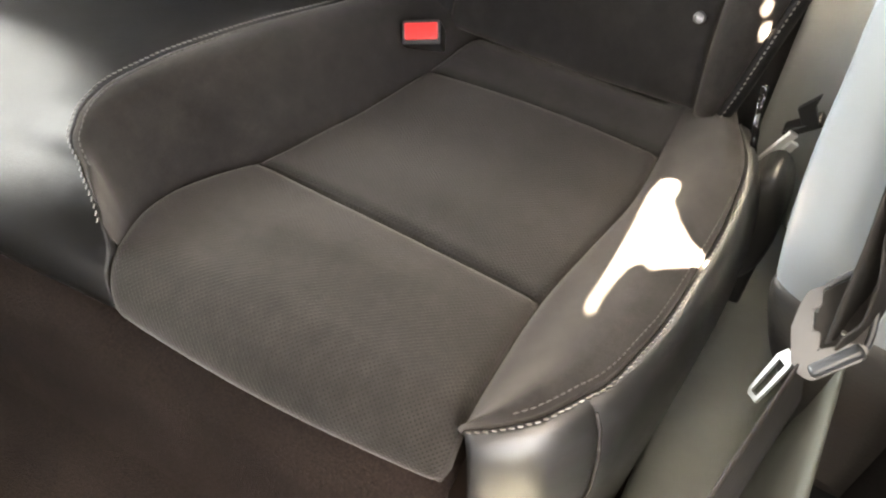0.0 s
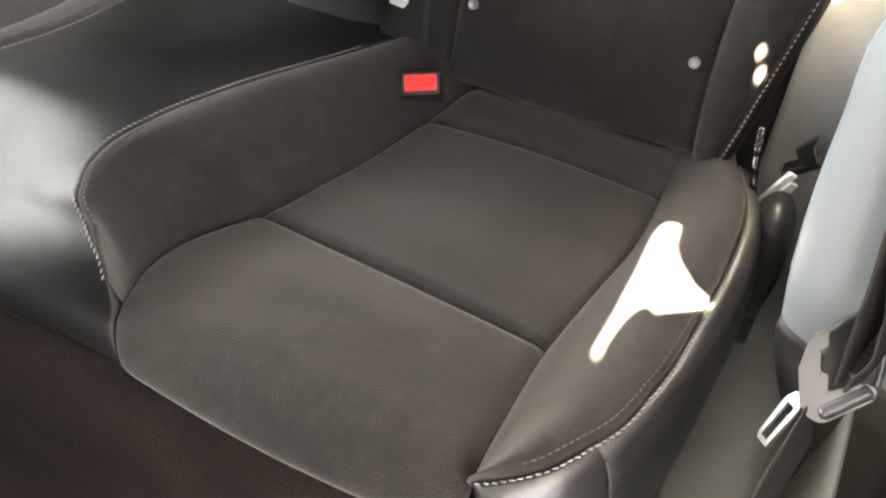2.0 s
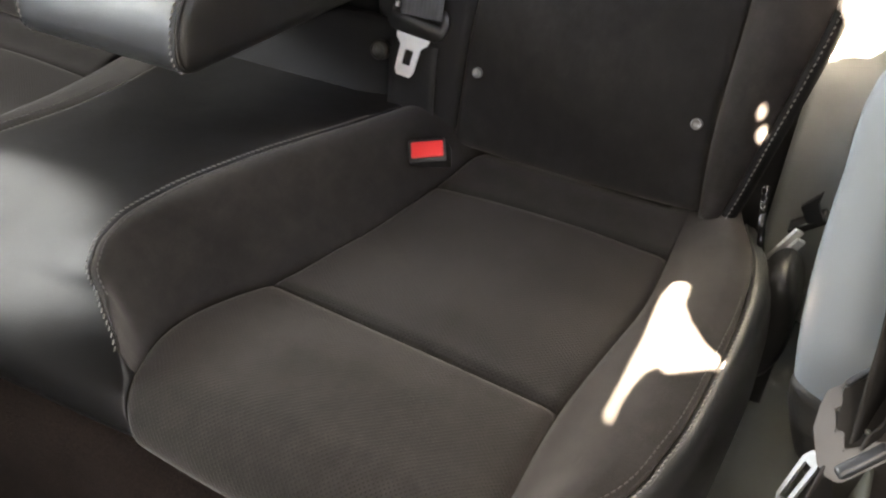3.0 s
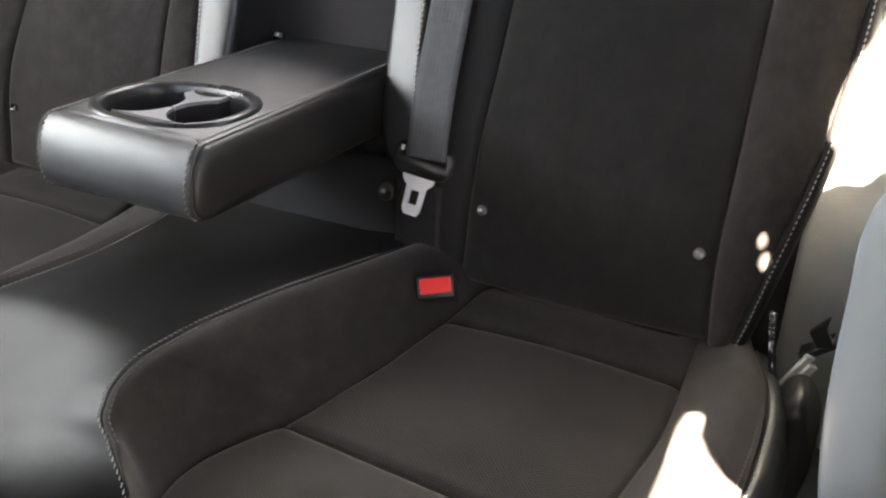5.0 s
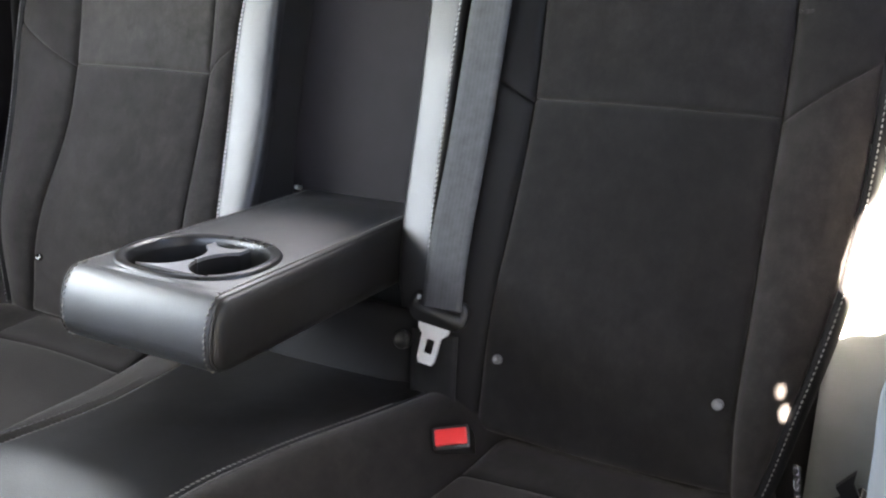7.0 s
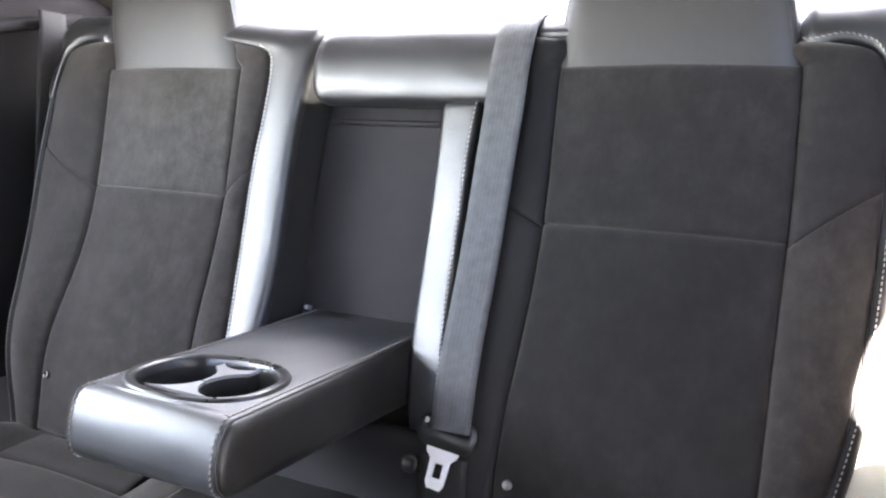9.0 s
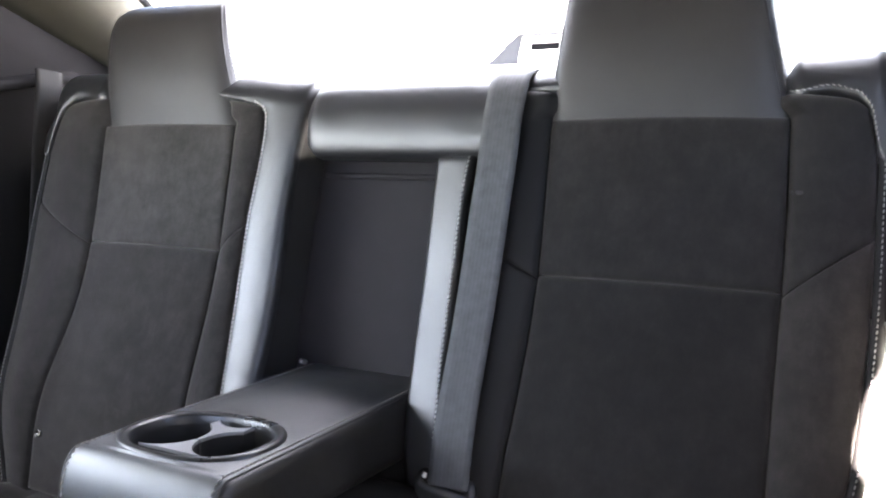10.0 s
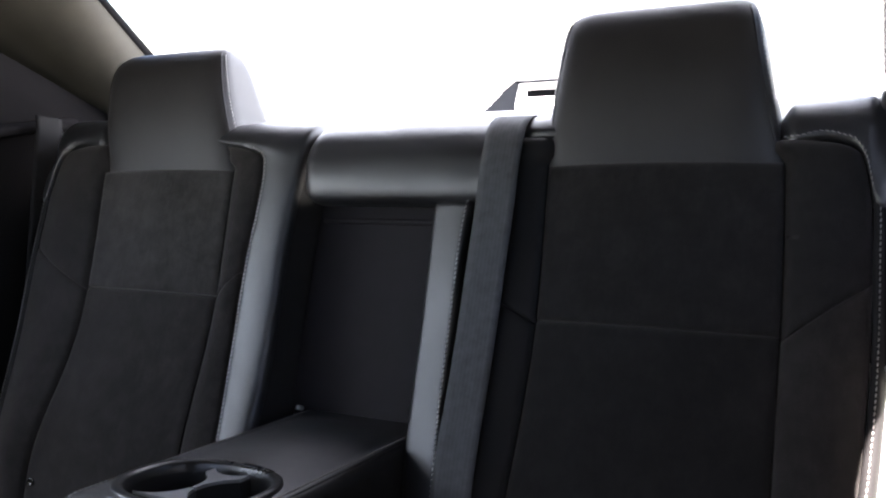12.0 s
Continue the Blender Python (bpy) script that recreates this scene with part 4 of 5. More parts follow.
for sgn in (-1, 1):
    rows = [[bm.verts.new(arm(x * -sgn if sgn > 0 else x, a, b)) for a, b in arm_profile(i)] for x, i in bands]
    n = len(rows[0])
    for p, q in zip(rows, rows[1:]):
        for k in range(n):
            bm.faces.new((p[k], p[(k + 1) % n], q[(k + 1) % n], q[k]))
    flank = bmesh.new()
    ring = [[flank.verts.new(arm(sgn * x, a, b)) for a, b in arm_profile(i)] for x, i in ((0.0945, 0.0026), (0.0962, 0.0024), (0.0990, 0.0048), (0.1012, 0.0085), (0.1026, 0.0130), (0.1032, 0.0185))]
    for p, q in zip(ring, ring[1:]):
        for k in range(n):
            flank.faces.new((p[k], p[(k + 1) % n], q[(k + 1) % n], q[k]))
    flank.faces.new(ring[-1])
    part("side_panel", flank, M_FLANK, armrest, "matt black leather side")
    bm.faces.new(rows[0])
    if sgn < 0:
        first = rows[-1]
    else:
        for k in range(n - 1):
            bm.faces.new((first[k], first[k + 1], rows[-1][k + 1], rows[-1][k]))
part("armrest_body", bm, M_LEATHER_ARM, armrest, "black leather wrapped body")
CUP_X, CUP_A, CUP_RX, CUP_RA = -0.003, 0.100, 0.086, 0.070
verts, faces = [], []
N, K = 96, 18
for k in range(N):
    ang = 2 * math.pi * k / N
    c, s = math.cos(ang), math.sin(ang)
    inner = (CUP_X + CUP_RX * 0.97 * math.copysign(abs(c) ** 0.85, c), CUP_A + CUP_RA * 0.97 * math.copysign(abs(s) ** 0.85, s))
    tx = ((TOP_X - math.copysign(1, c) * CUP_X) / abs(c)) if abs(c) > 1e-6 else 1e9
    ts = ((A1 - CUP_A) / s) if s > 1e-6 else ((A0 - CUP_A) / s if s < -1e-6 else 1e9)
    r = min(tx, ts)
    outer = (CUP_X + r * c, CUP_A + r * s)
    for j in range(K + 1):
        t = j / K
        x, a = inner[0] + (outer[0] - inner[0]) * t, inner[1] + (outer[1] - inner[1]) * t
        crown = (0.003 + 0.007 * smooth01((a - 0.17) / 0.09)) * (1 - (x / TOP_X) ** 2) * smooth01((A1 - a) / 0.1)
        verts.append(arm(x, a, ARM_H + crown * smooth01((1 - t) * 3)))
faces = [(k * (K + 1) + j, k * (K + 1) + j + 1, ((k + 1) % N) * (K + 1) + j + 1, ((k + 1) % N) * (K + 1) + j) for k in range(N) for j in range(K)]
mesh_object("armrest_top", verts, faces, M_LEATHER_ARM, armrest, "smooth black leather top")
for sgn in (-1, 1):
    edge = arm_profile(-0.0005)[:19]
    top = [arm(sgn * 0.0902, 0.40 - 0.37 * k / 40, ARM_H + 0.0005) for k in range(41)] + [arm(sgn * 0.0902, a, b) for a, b in edge]
    stitches("armrest_stitching", top, (0, -0.5, 0.8), M_THREAD, armrest, 0.0060, 0.0042, 0.0010, "grey stitching", 0.5)
    edge = arm_profile(0.0022)[:19]
    pipe = [arm(sgn * 0.0948, 0.42 - 0.39 * k / 40, ARM_H - 0.0022) for k in range(41)] + [arm(sgn * 0.0948, a, b) for a, b in edge]
    tube("armrest_piping", pipe, 0.0016, M_SEAM, armrest)

# cup holder tray
def oval(rx, ra, dz, n=72):
    return [arm(x, a, ARM_H + dz) for x, a in ellipse(CUP_X, CUP_A, rx, ra, n, 2.35)]
rings = [oval(CUP_RX + 0.001, CUP_RA + 0.001, -0.004), oval(CUP_RX - 0.0005, CUP_RA - 0.0005, 0.0026), oval(CUP_RX - 0.002, CUP_RA - 0.002, 0.0046), oval(CUP_RX - 0.0055, CUP_RA - 0.0055, 0.0050), oval(CUP_RX - 0.010, CUP_RA - 0.010, 0.0038), oval(CUP_RX - 0.0115, CUP_RA - 0.0115, 0.0015), oval(CUP_RX - 0.0125, CUP_RA - 0.0125, -0.007)]
tray = part("cup_tray", loft(rings, caps=False), M_GLOSS, armrest, "satin black oval cup holder bezel")
rings = [oval(CUP_RX - 0.0120, CUP_RA - 0.0120, -0.005), oval(CUP_RX - 0.0130, CUP_RA - 0.0130, -0.035), oval(CUP_RX - 0.014, CUP_RA - 0.014, -0.060), oval(CUP_RX - 0.022, CUP_RA - 0.022, -0.063), oval(0.003, 0.003, -0.0635)]
part("cup_well", loft(rings, caps=False), M_BLACK, tray, "deep black double cup well")
def arc_points(cx, ca, r, a0, a1, n=14):
    return [(cx + r * math.cos(radians(a0 + (a1 - a0) * k / n)), ca + r * math.sin(radians(a0 + (a1 - a0) * k / n))) for k in range(n + 1)]


CUP_C = CUP_A - 0.004
rear_web = arc_points(-0.044, CUP_C + 0.002, 0.0415, -8, 62) + arc_points(0.0, CUP_C + 0.068, 0.0280, 214, 326) + arc_points(0.042, CUP_C, 0.0400, 118, 186)
front_web = arc_points(-0.044, CUP_C + 0.002, 0.0415, -12, -92) + arc_points(0.042, CUP_C, 0.0400, 268, 190)
for name, outline in (("rear_web", rear_web), ("front_web", front_web)):
    web = part(name, plate(outline, [], lambda a, b, d: tuple(arm(a, b, ARM_H + 0.0010 - d)), 0.0035), M_DIVIDER, tray, "satin grey web between the cups", smooth=False)
    part(name + "_wall", plate(outline, [], lambda a, b, d: tuple(arm(a, b, ARM_H - 0.0028 - d)), 0.056), M_BLACK, web, "black wall between the cups", smooth=False)

# ---------------------------------------------------------------- belts
def ribbon(name, points, widths, width, thick, mat, parent, label=""):
    """Belt webbing along points; widths gives the way across at each point."""
    verts, faces, uvs = [], [], []
    pts = [Vector(p) for p in points]
    run = 0.0
    cols = 7
    for k, p in enumerate(pts):
        if k:
            run += (p - pts[k - 1]).length
        d = (pts[min(k + 1, len(pts) - 1)] - pts[max(k - 1, 0)]).normalized()
        w = Vector(widths[k]).normalized()
        n = d.cross(w).normalized()
        for c in range(cols):
            x = (c / (cols - 1) - 0.5) * width
            verts.append(p + w * x + n * (thick / 2))
            uvs.append((x, run))
        for c in range(cols):
            x = (0.5 - c / (cols - 1)) * width
            verts.append(p + w * x - n * (thick / 2))
            uvs.append((x, run))
    m = 2 * cols
    faces = [(k * m + c, k * m + (c + 1) % m, (k + 1) * m + (c + 1) % m, (k + 1) * m + c) for k in range(len(pts) - 1) for c in range(m)]
    return mesh_object(name, verts, faces, mat, parent, label, uvs)


belt = thing("center_seat_belt", "dark grey center seat belt with steel tongue", "seat belt", "seat belts", at=tuple(back_surface(0.165, -0.44, 0.02)))
BELT_U = curve_of([(-0.45, 0.190), (-0.42, 0.189), (-0.31, 0.182), (-0.12, 0.185), (-0.05, 0.188), (0.02, 0.188), (0.05, 0.186), (0.14, 0.184)])
vs = np.linspace(-0.4235, 0.15, 60)
BELT_H = curve_of([(-0.44, 0.022), (-0.2, 0.020), (-0.05, 0.024), (0.0, 0.0245), (0.03, 0.0185), (0.055, 0.0125), (0.09, 0.0085), (0.16, 0.002)])
BELT_SINK = [0.06 * smooth01((v + 0.03) / 0.08) for v in vs]
ribbon("webbing", [back_surface(BELT_U(v), v, BELT_H(v)) + Vector((0, 0.6, -0.78)) * (0.0245 * math.sin(a)) for v, a in zip(vs, BELT_SINK)], [(math.cos(a), 0.6 * math.sin(a), 0.03 - 0.78 * math.sin(a)) for a in BELT_SINK], 0.049, 0.0014, M_BELT, belt, "ribbed dark grey webbing")
BELT_M = Matrix.Translation(back_surface(0.183, -0.433, 0.012)) @ pose(0, 0, 0, 90 - 25 - 6, 0, 0) @ pose(0, 0, 0, 0, -3, -5)


def tongue(parent, m, w=0.066):
    """Belt tongue: local x across, y up along the belt, z off it."""
    frame_pts = [(-w / 2 + 0.004, 0.020), (-w / 2, 0.010), (-w / 2 + 0.002, -0.004), (-w / 2 + 0.012, -0.012), (w / 2 - 0.012, -0.012), (w / 2 - 0.002, -0.004), (w / 2, 0.010), (w / 2 - 0.004, 0.020), (w / 2 - 0.010, 0.022), (-w / 2 + 0.010, 0.022)]
    slot = [(-w / 2 + 0.010, 0.008), (w / 2 - 0.010, 0.008), (w / 2 - 0.010, 0.015), (-w / 2 + 0.010, 0.015)]
    bm = plate(frame_pts, [slot], lambda a, b, d: tuple(Vector((a, b, d))), 0.009)
    bmesh.ops.bevel(bm, geom=[e for e in bm.edges if len(e.link_faces) == 2 and e.calc_face_angle(0) > 0.5], offset=0.0018, segments=2, affect="EDGES")
    bmesh.ops.transform(bm, matrix=m, verts=bm.verts)
    body = part("tongue_body", bm, M_BLACK, parent, "black plastic tongue body")
    steel = [(-0.021, -0.010), (0.021, -0.010), (0.019, -0.018), (0.0125, -0.024), (0.0115, -0.050), (0.008, -0.056), (-0.008, -0.056), (-0.0115, -0.050), (-0.0125, -0.024), (-0.019, -0.018)]
    hole = [(-0.0055, -0.044), (0.0055, -0.044), (0.0055, -0.028), (-0.0055, -0.028)]
    bm = plate(steel, [hole], lambda a, b, d: tuple(Vector((a, b, 0.003 + d))), 0.0028)
    bmesh.ops.transform(bm, matrix=m, verts=bm.verts)
    part("tongue_plate", bm, M_ZINC, parent, "bright steel tongue plate", smooth=False)
    for sx in (-1, 1):
        bm = rounded_box((0.004, 0.006, 0.004), 0.001, m @ pose(sx * (w / 2 - 0.0115), 0.0145, 0.0085))
        part("guide_pin", bm, M_METAL, body, "tiny bright pin")
    return body


tongue(belt, BELT_M, 0.076)
vs = np.linspace(-0.585, -0.452, 14)
ribbon("lower_webbing", [back_surface(0.182, v, 0.017) for v in vs], [(1, 0, 0)] * len(vs), 0.058, 0.0016, M_BELT_DARK, belt, "black lower webbing")

buckle = thing("belt_buckle", "black seat belt buckle with red release button", "belt buckle", at=(0.222, -0.285, 0.40))
face = Vector((0.22, -0.62, 0.75)).normalized()
wide_way = (Vector((0.86, 0.50, 0.0)) - face * face.dot(Vector((0.86, 0.50, 0.0)))).normalized()
bm_m = Matrix.Translation((0.237, -0.311, 0.458)) @ Matrix((wide_way, face.cross(wide_way), face)).transposed().to_4x4()
part("buckle_body", rounded_box((0.041, 0.0255, 0.085), 0.004, bm_m @ pose(0, 0.000, -0.043)), M_BLACK, buckle, "black plastic housing")
part("release_button", rounded_box((0.0345, 0.0175, 0.008), 0.0025, bm_m @ pose(0.0, 0.001, -0.0022)), M_RED, buckle, "glossy red push button")

# ---------------------------------------------------------------- outboard side: trim, pillar, sill, belt
def sheet(name, rows, mat, label, category, thick=0.004, smooth=True):
    """A curved panel over rows of points, with thickness."""
    bm = bmesh.new()
    vs = [[bm.verts.new(p) for p in r] for r in rows]
    for a, b in zip(vs, vs[1:]):
        for k in range(len(a) - 1):
            bm.faces.new((a[k], a[k + 1], b[k + 1], b[k]))
    bmesh.ops.recalc_face_normals(bm, faces=bm.faces)
    bmesh.ops.solidify(bm, geom=bm.faces[:], thickness=thick)
    return tagged(part(name, bm, mat, smooth=smooth), label, category, kind="structure")


sheet("trim_side", [[(0.575 + 0.11 * t, -0.128 - 0.010 * t - 0.035 * t ** 3 + 0.01 * math.sin(z * 4) + 0.045 * smooth01((z - 0.59) / 0.10) - 0.045 * smooth01((0.60 - z) / 0.14), z) for t in np.linspace(0, 1, 14)] for z in np.linspace(0.16, 0.74, 32)], M_TRIM, "grey molded plastic side trim beside the backrest", "car trim")
PILLAR_X = curve_of([(0.36, 0.690), (0.42, 0.656), (0.46, 0.642), (0.51, 0.632), (0.56, 0.625), (0.62, 0.620), (0.68, 0.618), (0.74, 0.617), (0.85, 0.670), (0.97, 0.722), (1.16, 0.745)])
def pillar_ring(z, grow=0.0):
    xl = PILLAR_X(z) - grow
    w = max(0.762 - xl, 0.02)
    return [(xl + w * (1 - math.cos(radians(a))) if a <= 90 else xl + w, -0.474 + (-0.034 - grow if side < 0 else 0.026) * math.sin(radians(min(a, 90))), z) for side, a in [(-1, k) for k in (90, 75, 60, 48, 36, 26, 17, 9, 0)] + [(1, k) for k in (9, 17, 26, 36, 48, 60, 75, 90)]]


rings = [pillar_ring(z) for z in np.linspace(0.47, 1.16, 36)]
tagged(part("pillar", loft(rings), M_PILLAR), "smooth pale blue-grey plastic door pillar trim", "car pillar", kind="structure")
tagged(part("pillar_foot", loft([pillar_ring(z, 0.003 * smooth01((0.50 - z) / 0.02)) for z in np.linspace(0.30, 0.498, 16)]), M_FOOT), "grained black plastic foot of the door pillar", "car trim", kind="structure")
sheet("sill", [[(x, y, z + 0.004 * math.sin(y * 7)) for x, z in ((0.600, 0.13), (0.602, 0.235), (0.608, 0.248), (0.625, 0.252), (0.665, 0.256), (0.685, 0.262), (0.700, 0.30), (0.705, 0.46))] for y in np.linspace(-1.05, -0.12, 30)], M_SILL, "grey plastic door sill trim beside the seat", "car trim")

latch = thing("latch_cover", "black plastic latch cover beside the seat cushion", "car trim", at=(0.62, -0.33, 0.26))
rings = [[(0.603 + 0.024 * k * math.cos(a) + 0.004, -0.315 + dy, 0.375 + 0.072 * k * math.sin(a)) for a in [2 * math.pi * q / 28 for q in range(28)]] for k, dy in ((0.8, -0.02), (0.95, -0.016), (1.0, -0.008), (1.0, 0.03))]
part("cover_shell", loft(rings), M_BLACK, latch, "black plastic shell")
part("cover_foot", rounded_box((0.03, 0.03, 0.07), 0.004, pose(0.612, -0.30, 0.285)), M_BLACK, latch)

anchor = thing("belt_anchor", "steel belt anchor bracket with black plastic flap", "bracket", at=(0.60, -0.24, 0.40))
def bar(a, b, w, h):
    a, b = Vector(a), Vector(b)
    return Matrix.Translation((a + b) / 2) @ (b - a).to_track_quat("Z", "Y").to_matrix().to_4x4(), (w, h, (b - a).length)
for off in ((0, 0, 0), (0.004, -0.002, -0.009)):
    m, size = bar(Vector((0.590, -0.255, 0.398)) + Vector(off), Vector((0.609, -0.245, 0.436)) + Vector(off), 0.005, 0.010)
    part("steel_bar", rounded_box(size, 0.0015, m), M_ZINC, anchor, "bright steel bar")
m, size = bar((0.600, -0.232, 0.425), (0.628, -0.232, 0.452), 0.018, 0.008)
part("strap", rounded_box(size, 0.002, m), M_BLACK, anchor, "black strap")
bm = plate([(0.603, 0.462), (0.618, 0.484), (0.617, 0.470), (0.626, 0.452), (0.612, 0.446)], [], lambda a, b, d: (a, -0.243 + d, b), 0.005)
part("flap", bm, M_BLACK, anchor, "black plastic flap", smooth=False)

cover = thing("corner_cover", "glossy black wrinkled cover at the seat corner", "car seat", at=(0.575, -0.255, 0.39))
line = [(0.568, -0.246, 0.478), (0.570, -0.254, 0.471), (0.572, -0.260, 0.462), (0.577, -0.270, 0.440), (0.583, -0.272, 0.410), (0.588, -0.270, 0.380)]
cx = [curve_of([(k, p[i]) for k, p in enumerate(line)]) for i in range(3)]
pts = [Vector((f(t) for f in cx)) + Vector((0, 0.0015 * math.sin(t * 9), 0)) for t in np.linspace(0, 5, 60)]
rings = []
for k, p in enumerate(pts):
    r = 0.0036 + 0.0009 * noise.noise(Vector((k * 0.23, 0, 5)))
    rings.append([p + Vector((r * math.cos(a), (0.8 * r + 0.001 * noise.noise(Vector((k * 0.5, a, 1)))) * math.sin(a), 0)) for a in [2 * math.pi * q / 16 for q in range(16)]])
part("cover_roll", loft(rings), M_WET_BLACK, cover, "glossy black wrinkled vinyl")

side_belt = thing("side_seat_belt", "dark belt with grey plastic tongue hanging by the pillar", "seat belt", "seat belts", at=(0.675, -0.52, 0.53))
EYE_WAY = Vector((0.11, 0.60, -0.77))


def strap(name, pts, across, width, label):
    """Webbing along points, turned so that about a part `across` of its width faces the cabin's front."""
    fx = [curve_of([(k, p[i]) for k, p in enumerate(pts)]) for i in range(3)]
    ts = np.linspace(0, len(pts) - 1, 50)
    line = [Vector((f(t) for f in fx)) for t in ts]
    ways = []
    for k in range(50):
        d = (line[min(k + 1, 49)] - line[max(k - 1, 0)]).normalized()
        flat = d.cross(EYE_WAY).normalized()
        deep = flat.cross(d).normalized()
        ways.append(flat * across + deep * math.sqrt(1 - across * across))
    return ribbon(name, line, ways, width, 0.0016, M_BELT_LIT, side_belt, label)


strap("webbing", [(0.663, -0.511, 0.756), (0.667, -0.522, 0.695), (0.670, -0.527, 0.659), (0.676, -0.529, 0.612), (0.682, -0.527, 0.561), (0.685, -0.534, 0.534)], 0.42, 0.046, "black webbing")
strap("looped_webbing", [(0.668, -0.525, 0.700), (0.675, -0.532, 0.640), (0.684, -0.535, 0.600), (0.690, -0.538, 0.565), (0.688, -0.545, 0.542)], 0.22, 0.046, "black webbing folded back")
strap("lower_webbing", [(0.673, -0.557, 0.502), (0.666, -0.592, 0.506), (0.657, -0.638, 0.513), (0.647, -0.688, 0.520), (0.635, -0.742, 0.52)], 0.30, 0.046, "black webbing")
M_TONGUE = material("grey_tongue_plastic", plain_build((0.046, 0.052, 0.060), 0.34, spec=0.5, grain=300, depth=0.0002))
T0, T1, T2 = Vector((0.671, -0.566, 0.513)), Vector((0.699, -0.543, 0.536)), Vector((0.662, -0.518, 0.550))
EA, EB = T1 - T0, T2 - T0
EN = EA.cross(EB).normalized()
if EN.dot(EYE_WAY) > 0:
    EN = -EN
outline = [(-0.0, -0.0), (-0.13, 0.09), (-0.27, 0.25), (-0.43, 0.68), (-0.37, 0.9), (-0.28, 1.03), (0.05, 1.0), (0.05, 0.97), (-0.03, 0.97), (0.03, 0.76), (-0.1, 0.77), (-0.02, 0.51), (0.12, 0.46), (0.17, 0.25), (0.34, 0.22), (0.71, 0.15), (0.88, 0.1), (1.02, -0.01), (0.97, -0.11), (0.18, -0.1)]
bm = plate(outline, [], lambda a, b, d: tuple(T0 + EA * a + EB * b + EN * d), 0.011)
bmesh.ops.bevel(bm, geom=[e for e in bm.edges if len(e.link_faces) == 2 and e.calc_face_angle(0) > 0.6], offset=0.0010, segments=2, affect="EDGES")
body = part("tongue_body", bm, M_TONGUE, side_belt, "satin grey plastic tongue body", smooth=False)
m, size = bar(T0 + EA * 0.10 + EB * 0.01 + EN * 0.008, T0 + EA * 0.94 + EB * 0.01 + EN * 0.008, 0.010, 0.011)
part("tongue_lip", rounded_box(size, 0.004, m), M_TONGUE, body, "smooth rounded lip")
P0, P1, P2 = Vector((0.6560, -0.5664, 0.4640)), Vector((0.6660, -0.5464, 0.4954)), Vector((0.6475, -0.5584, 0.4616))
PA, PB = P1 - P0, P2 - P0
PN = PA.cross(PB).normalized()
bm = plate([(0, 0), (0.95, -0.1), (1.15, 0.2), (1.15, 0.8), (0.95, 1.1), (0.1, 1.0), (0.0, 0.8)], [[(0.10, 0.25), (0.10, 0.75), (0.90, 0.77), (0.90, 0.23)]], lambda a, b, d: tuple(P0 + PA * a + PB * b + PN * d), 0.003)
part("tongue_plate", bm, M_PLATE, side_belt, "bright slotted steel tongue plate", smooth=False)
arc = [(0.03, 0.985), (0.23, 1.0), (0.54, 0.985), (0.73, 0.885), (0.87, 0.73), (0.945, 0.553), (1.0, 0.36), (1.01, 0.19), (0.98, 0.02)]
ax = [curve_of([(k, p[i]) for k, p in enumerate(arc)]) for i in range(2)]
tube("tongue_loop", [T0 + EA * ax[0](k) + EB * ax[1](k) + EN * 0.006 for k in np.linspace(0, 8, 33)], 0.0024, M_TONGUE, body, "rounded plastic loop")
bm = plate([(0.0, 0.95), (0.5, 0.94), (0.68, 0.86), (0.90, 0.54), (0.96, 0.2), (0.9, 0.05), (0.1, 0.2), (-0.03, 0.5)], [], lambda a, b, d: tuple(T0 + EA * a + EB * b + EN * (d + 0.001)), 0.004)
part("webbing_slot", bm, M_BELT_LIT, body, "brown-black webbing in the slot", smooth=False)
for a, b in ((0.62, 0.62), (0.52, 0.32)):
    m = Matrix.Translation(T0 + EA * a + EB * b + EN * 0.006)
    part("rivet", rounded_box((0.003, 0.003, 0.003), 0.001, m), M_METAL, body, "tiny bright rivet")

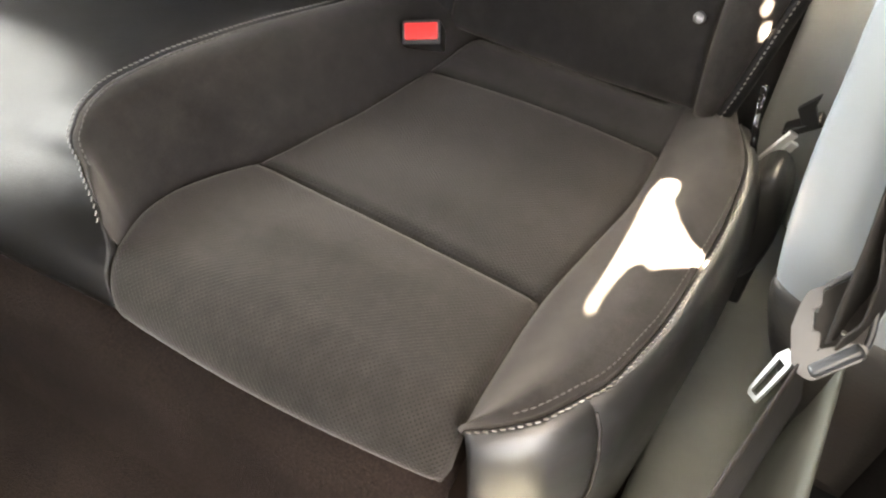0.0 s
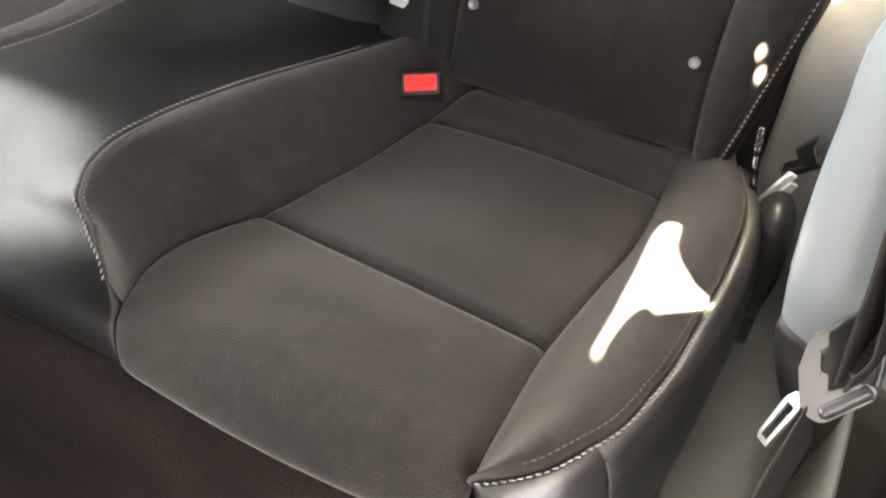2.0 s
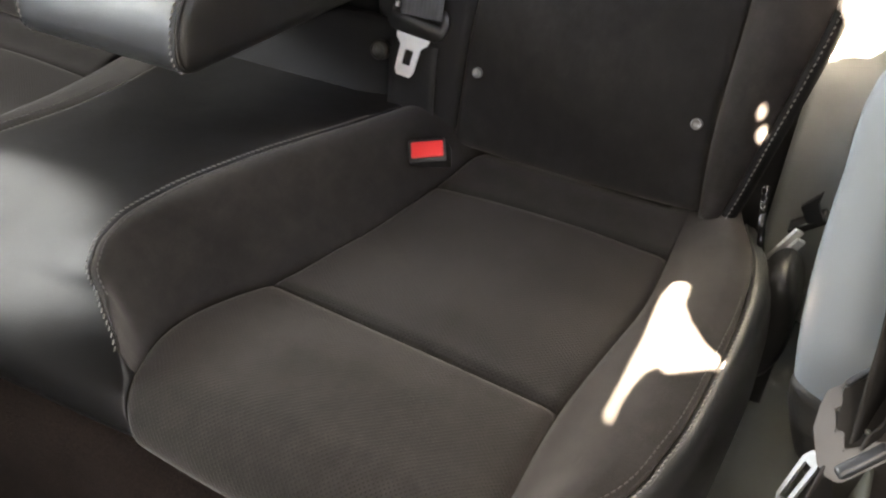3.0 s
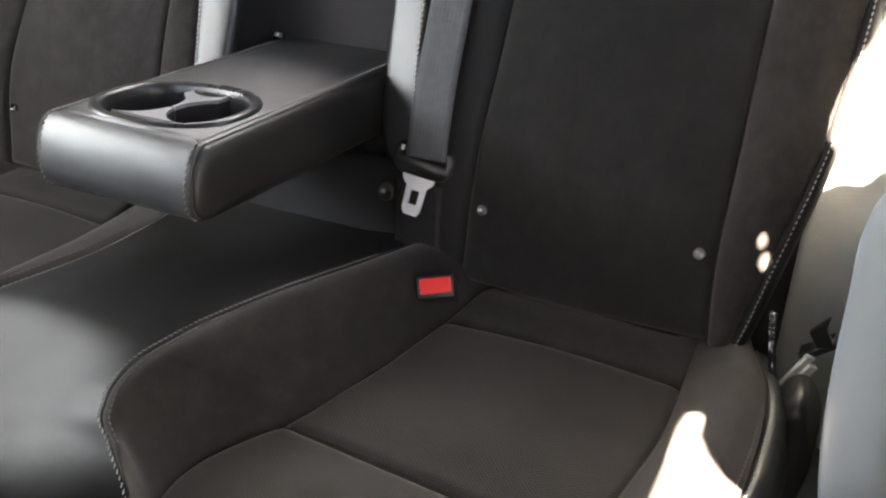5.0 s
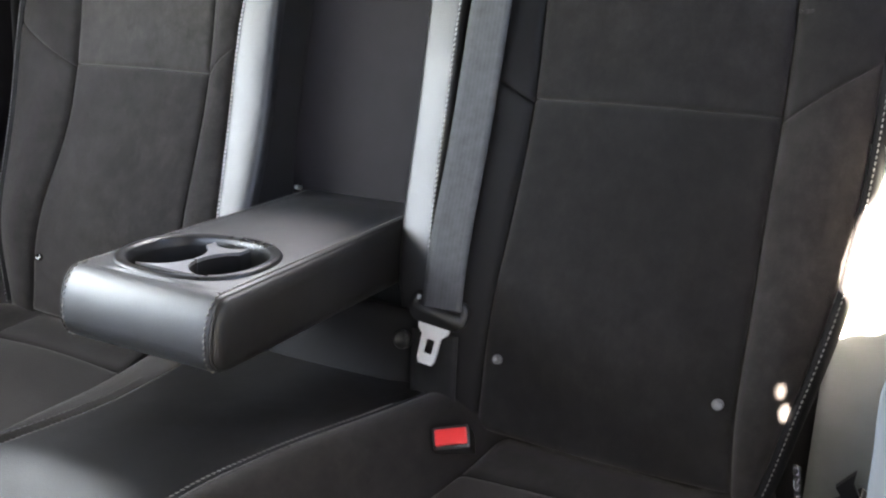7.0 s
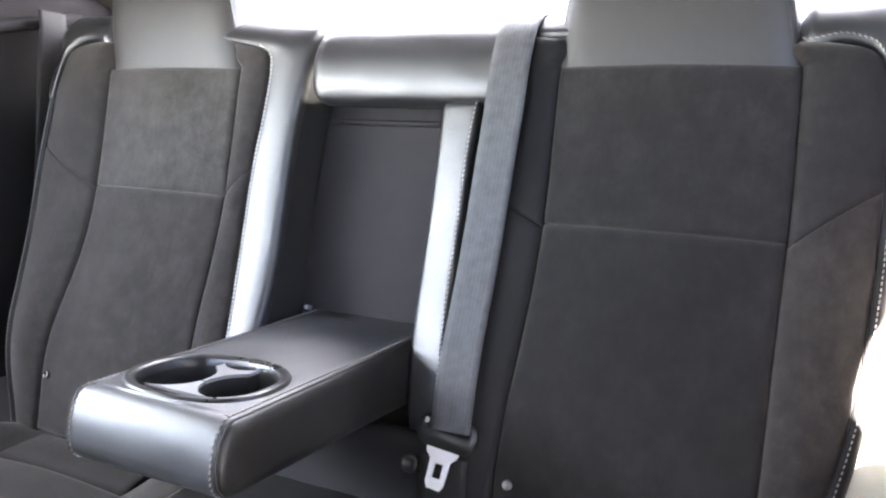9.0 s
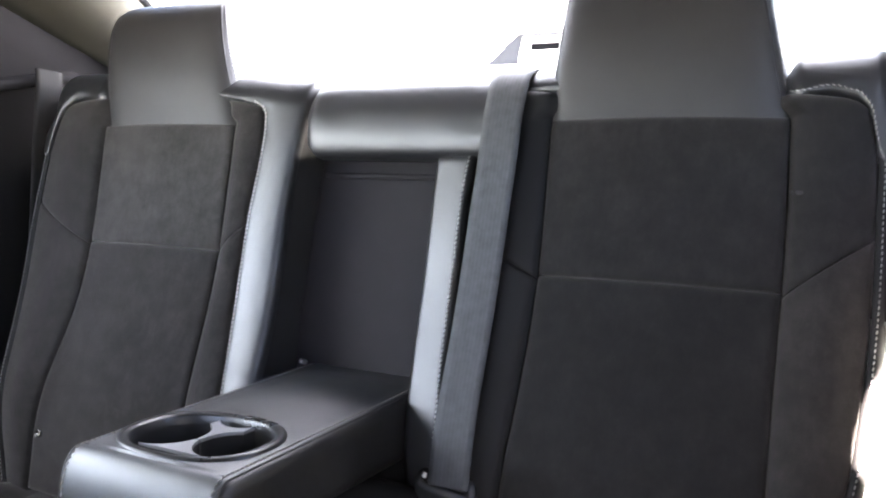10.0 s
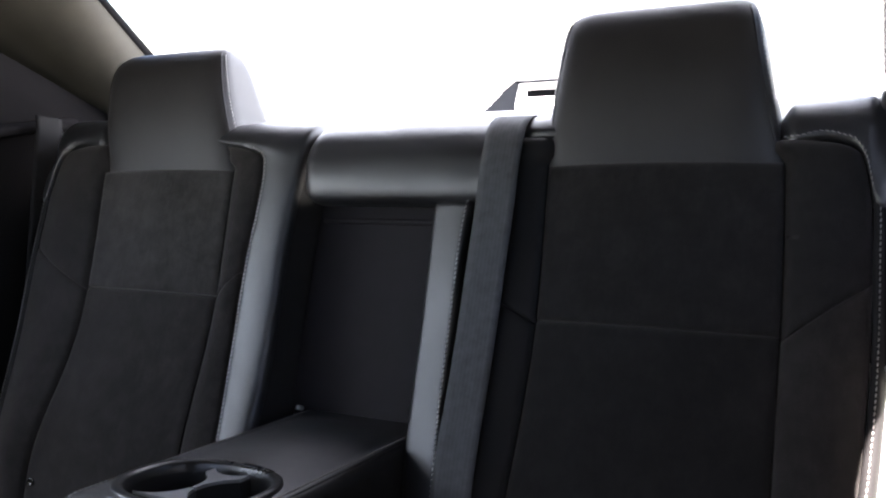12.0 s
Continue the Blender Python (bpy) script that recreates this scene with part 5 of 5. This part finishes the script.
# ---------------------------------------------------------------- behind and on the far side
for sg, tag in ((-1, "left"), (1, "right")):
    front = [(-0.745, -0.17, 1.235), (-0.735, 0.03, 1.119), (-0.725, 0.215, 1.001), (-0.715, 0.36, 0.92)]
    corner = [(-0.585, 0.003, 1.235), (-0.585, 0.089, 1.118), (-0.590, 0.190, 0.995), (-0.600, 0.250, 0.92)]
    rear = [(-0.600, 0.074, 1.256), (-0.600, 0.205, 1.116), (-0.602, 0.330, 0.990), (-0.610, 0.400, 0.92)]
    rows = []
    for k in np.linspace(0, 3, 22):
        a, c, b = (Vector([curve_of([(i, p[j]) for i, p in enumerate(line)])(k) for j in range(3)]) for line in (front, corner, rear))
        c += (c - (a + b) / 2) * 0.55
        rows.append([Vector((-sg * p.x, p.y, p.z)) for p in (a * (1 - t) ** 2 + c * (2 * t * (1 - t)) + b * t * t for t in np.linspace(0, 1, 20))])
    sheet("pillar_" + tag, rows, M_PALE, "cloth-covered rear roof pillar beside the rear glass", "car pillar")
    tube_pts = [Vector((-sg * (p[0] + 0.002), p[1] + 0.006, p[2])) for p in rear]
    gx = [curve_of([(i, p[j]) for i, p in enumerate(tube_pts)]) for j in range(3)]
    tagged(tube("trim_glass_" + tag, [Vector((f(k) for f in gx)) for k in np.linspace(0, 3, 24)], 0.010, M_RUBBER, None), "black rubber edge of the rear glass", "car trim", kind="structure")
    rows = [[(sg * (0.672 + 0.02 * math.sin(math.pi * t)), y, 0.45 + (top - 0.45) * t) for t in np.linspace(0, 1, 12)] for y, top in zip(np.linspace(-0.32, 0.30, 16), np.linspace(1.30, 0.93, 16))] if sg < 0 else None
    if rows:
        sheet("trim_quarter_" + tag, rows, M_HEADLINER, "dark quarter panel trim", "car trim")
        sheet("trim_ledge_" + tag, [[(-0.668, y, 0.985), (-0.658, y, 0.988), (-0.656, y, 1.000), (-0.668, y, 1.006)] for y in np.linspace(-0.32, 0.10, 10)], M_HEADLINER, "grey ledge along the quarter trim", "car trim")
sheet("shelf", [[(x, y, 0.935 + 0.030 * smooth01((y - 0.12) / 0.10) + 0.003 * math.cos(x * 3)) for x in np.linspace(-0.68, 0.68, 20)] for y in np.linspace(0.10, 0.92, 30)], M_SHELF, "pale cloth rear parcel shelf", "shelf")

far_belt = thing("side_seat_belt", "black belt hanging down the dark quarter trim", "seat belt", "seat belts", at=(-0.645, 0.0, 0.98))
F_PTS = [(-0.640, 0.030, 1.010), (-0.640, 0.026, 0.985), (-0.640, -0.005, 0.88), (-0.640, -0.045, 0.74), (-0.640, -0.10, 0.60)]
ribbon("webbing", F_PTS, [(0, 1, -0.25)] * 5, 0.050, 0.0014, M_BELT_DARK, far_belt, "dark webbing")
part("belt_clip", rounded_box((0.012, 0.022, 0.020), 0.003, pose(-0.640, 0.064, 0.972, 20)), M_TRIM, far_belt, "small grey clip")

guide = thing("belt_guide", "pale grey belt guide on the rear shelf with black bar", "belt guide", at=(0.09, 0.30, 0.92))
bm = plate([(0.024, 0.967), (0.040, 0.979), (0.060, 0.996), (0.083, 1.012), (0.090, 1.012), (0.080, 0.980), (0.078, 0.967)], [], lambda a, b, d: (a, 0.295 + d, b), 0.004)
part("guide_gusset", bm, M_GUIDE, guide, "grey triangular gusset", smooth=False)
part("guide_rim", rounded_box((0.075, 0.006, 0.004), 0.001, pose(0.122, 0.298, 1.010)), M_GUIDE, guide, "thin grey rim")
part("guide_post", rounded_box((0.008, 0.010, 0.048), 0.002, pose(0.157, 0.297, 0.990)), M_SHELF, guide)
part("guide_bar", rounded_box((0.052, 0.008, 0.0105), 0.002, pose(0.128, 0.295, 0.992)), M_RUBBER, guide, "black bar")

vent = thing("shelf_vent", "thin grey air vent strip on the pale shelf", "vent", at=(-0.17, 0.50, 0.968))
part("vent_frame", rounded_box((0.084, 0.030, 0.006), 0.002, pose(-0.17, 0.50, 0.970)), M_DIVIDER, vent, "grey plastic frame")
part("vent_lip", rounded_box((0.050, 0.006, 0.004), 0.001, pose(-0.158, 0.50, 0.975)), M_BLACK, vent, "dark raised lip")
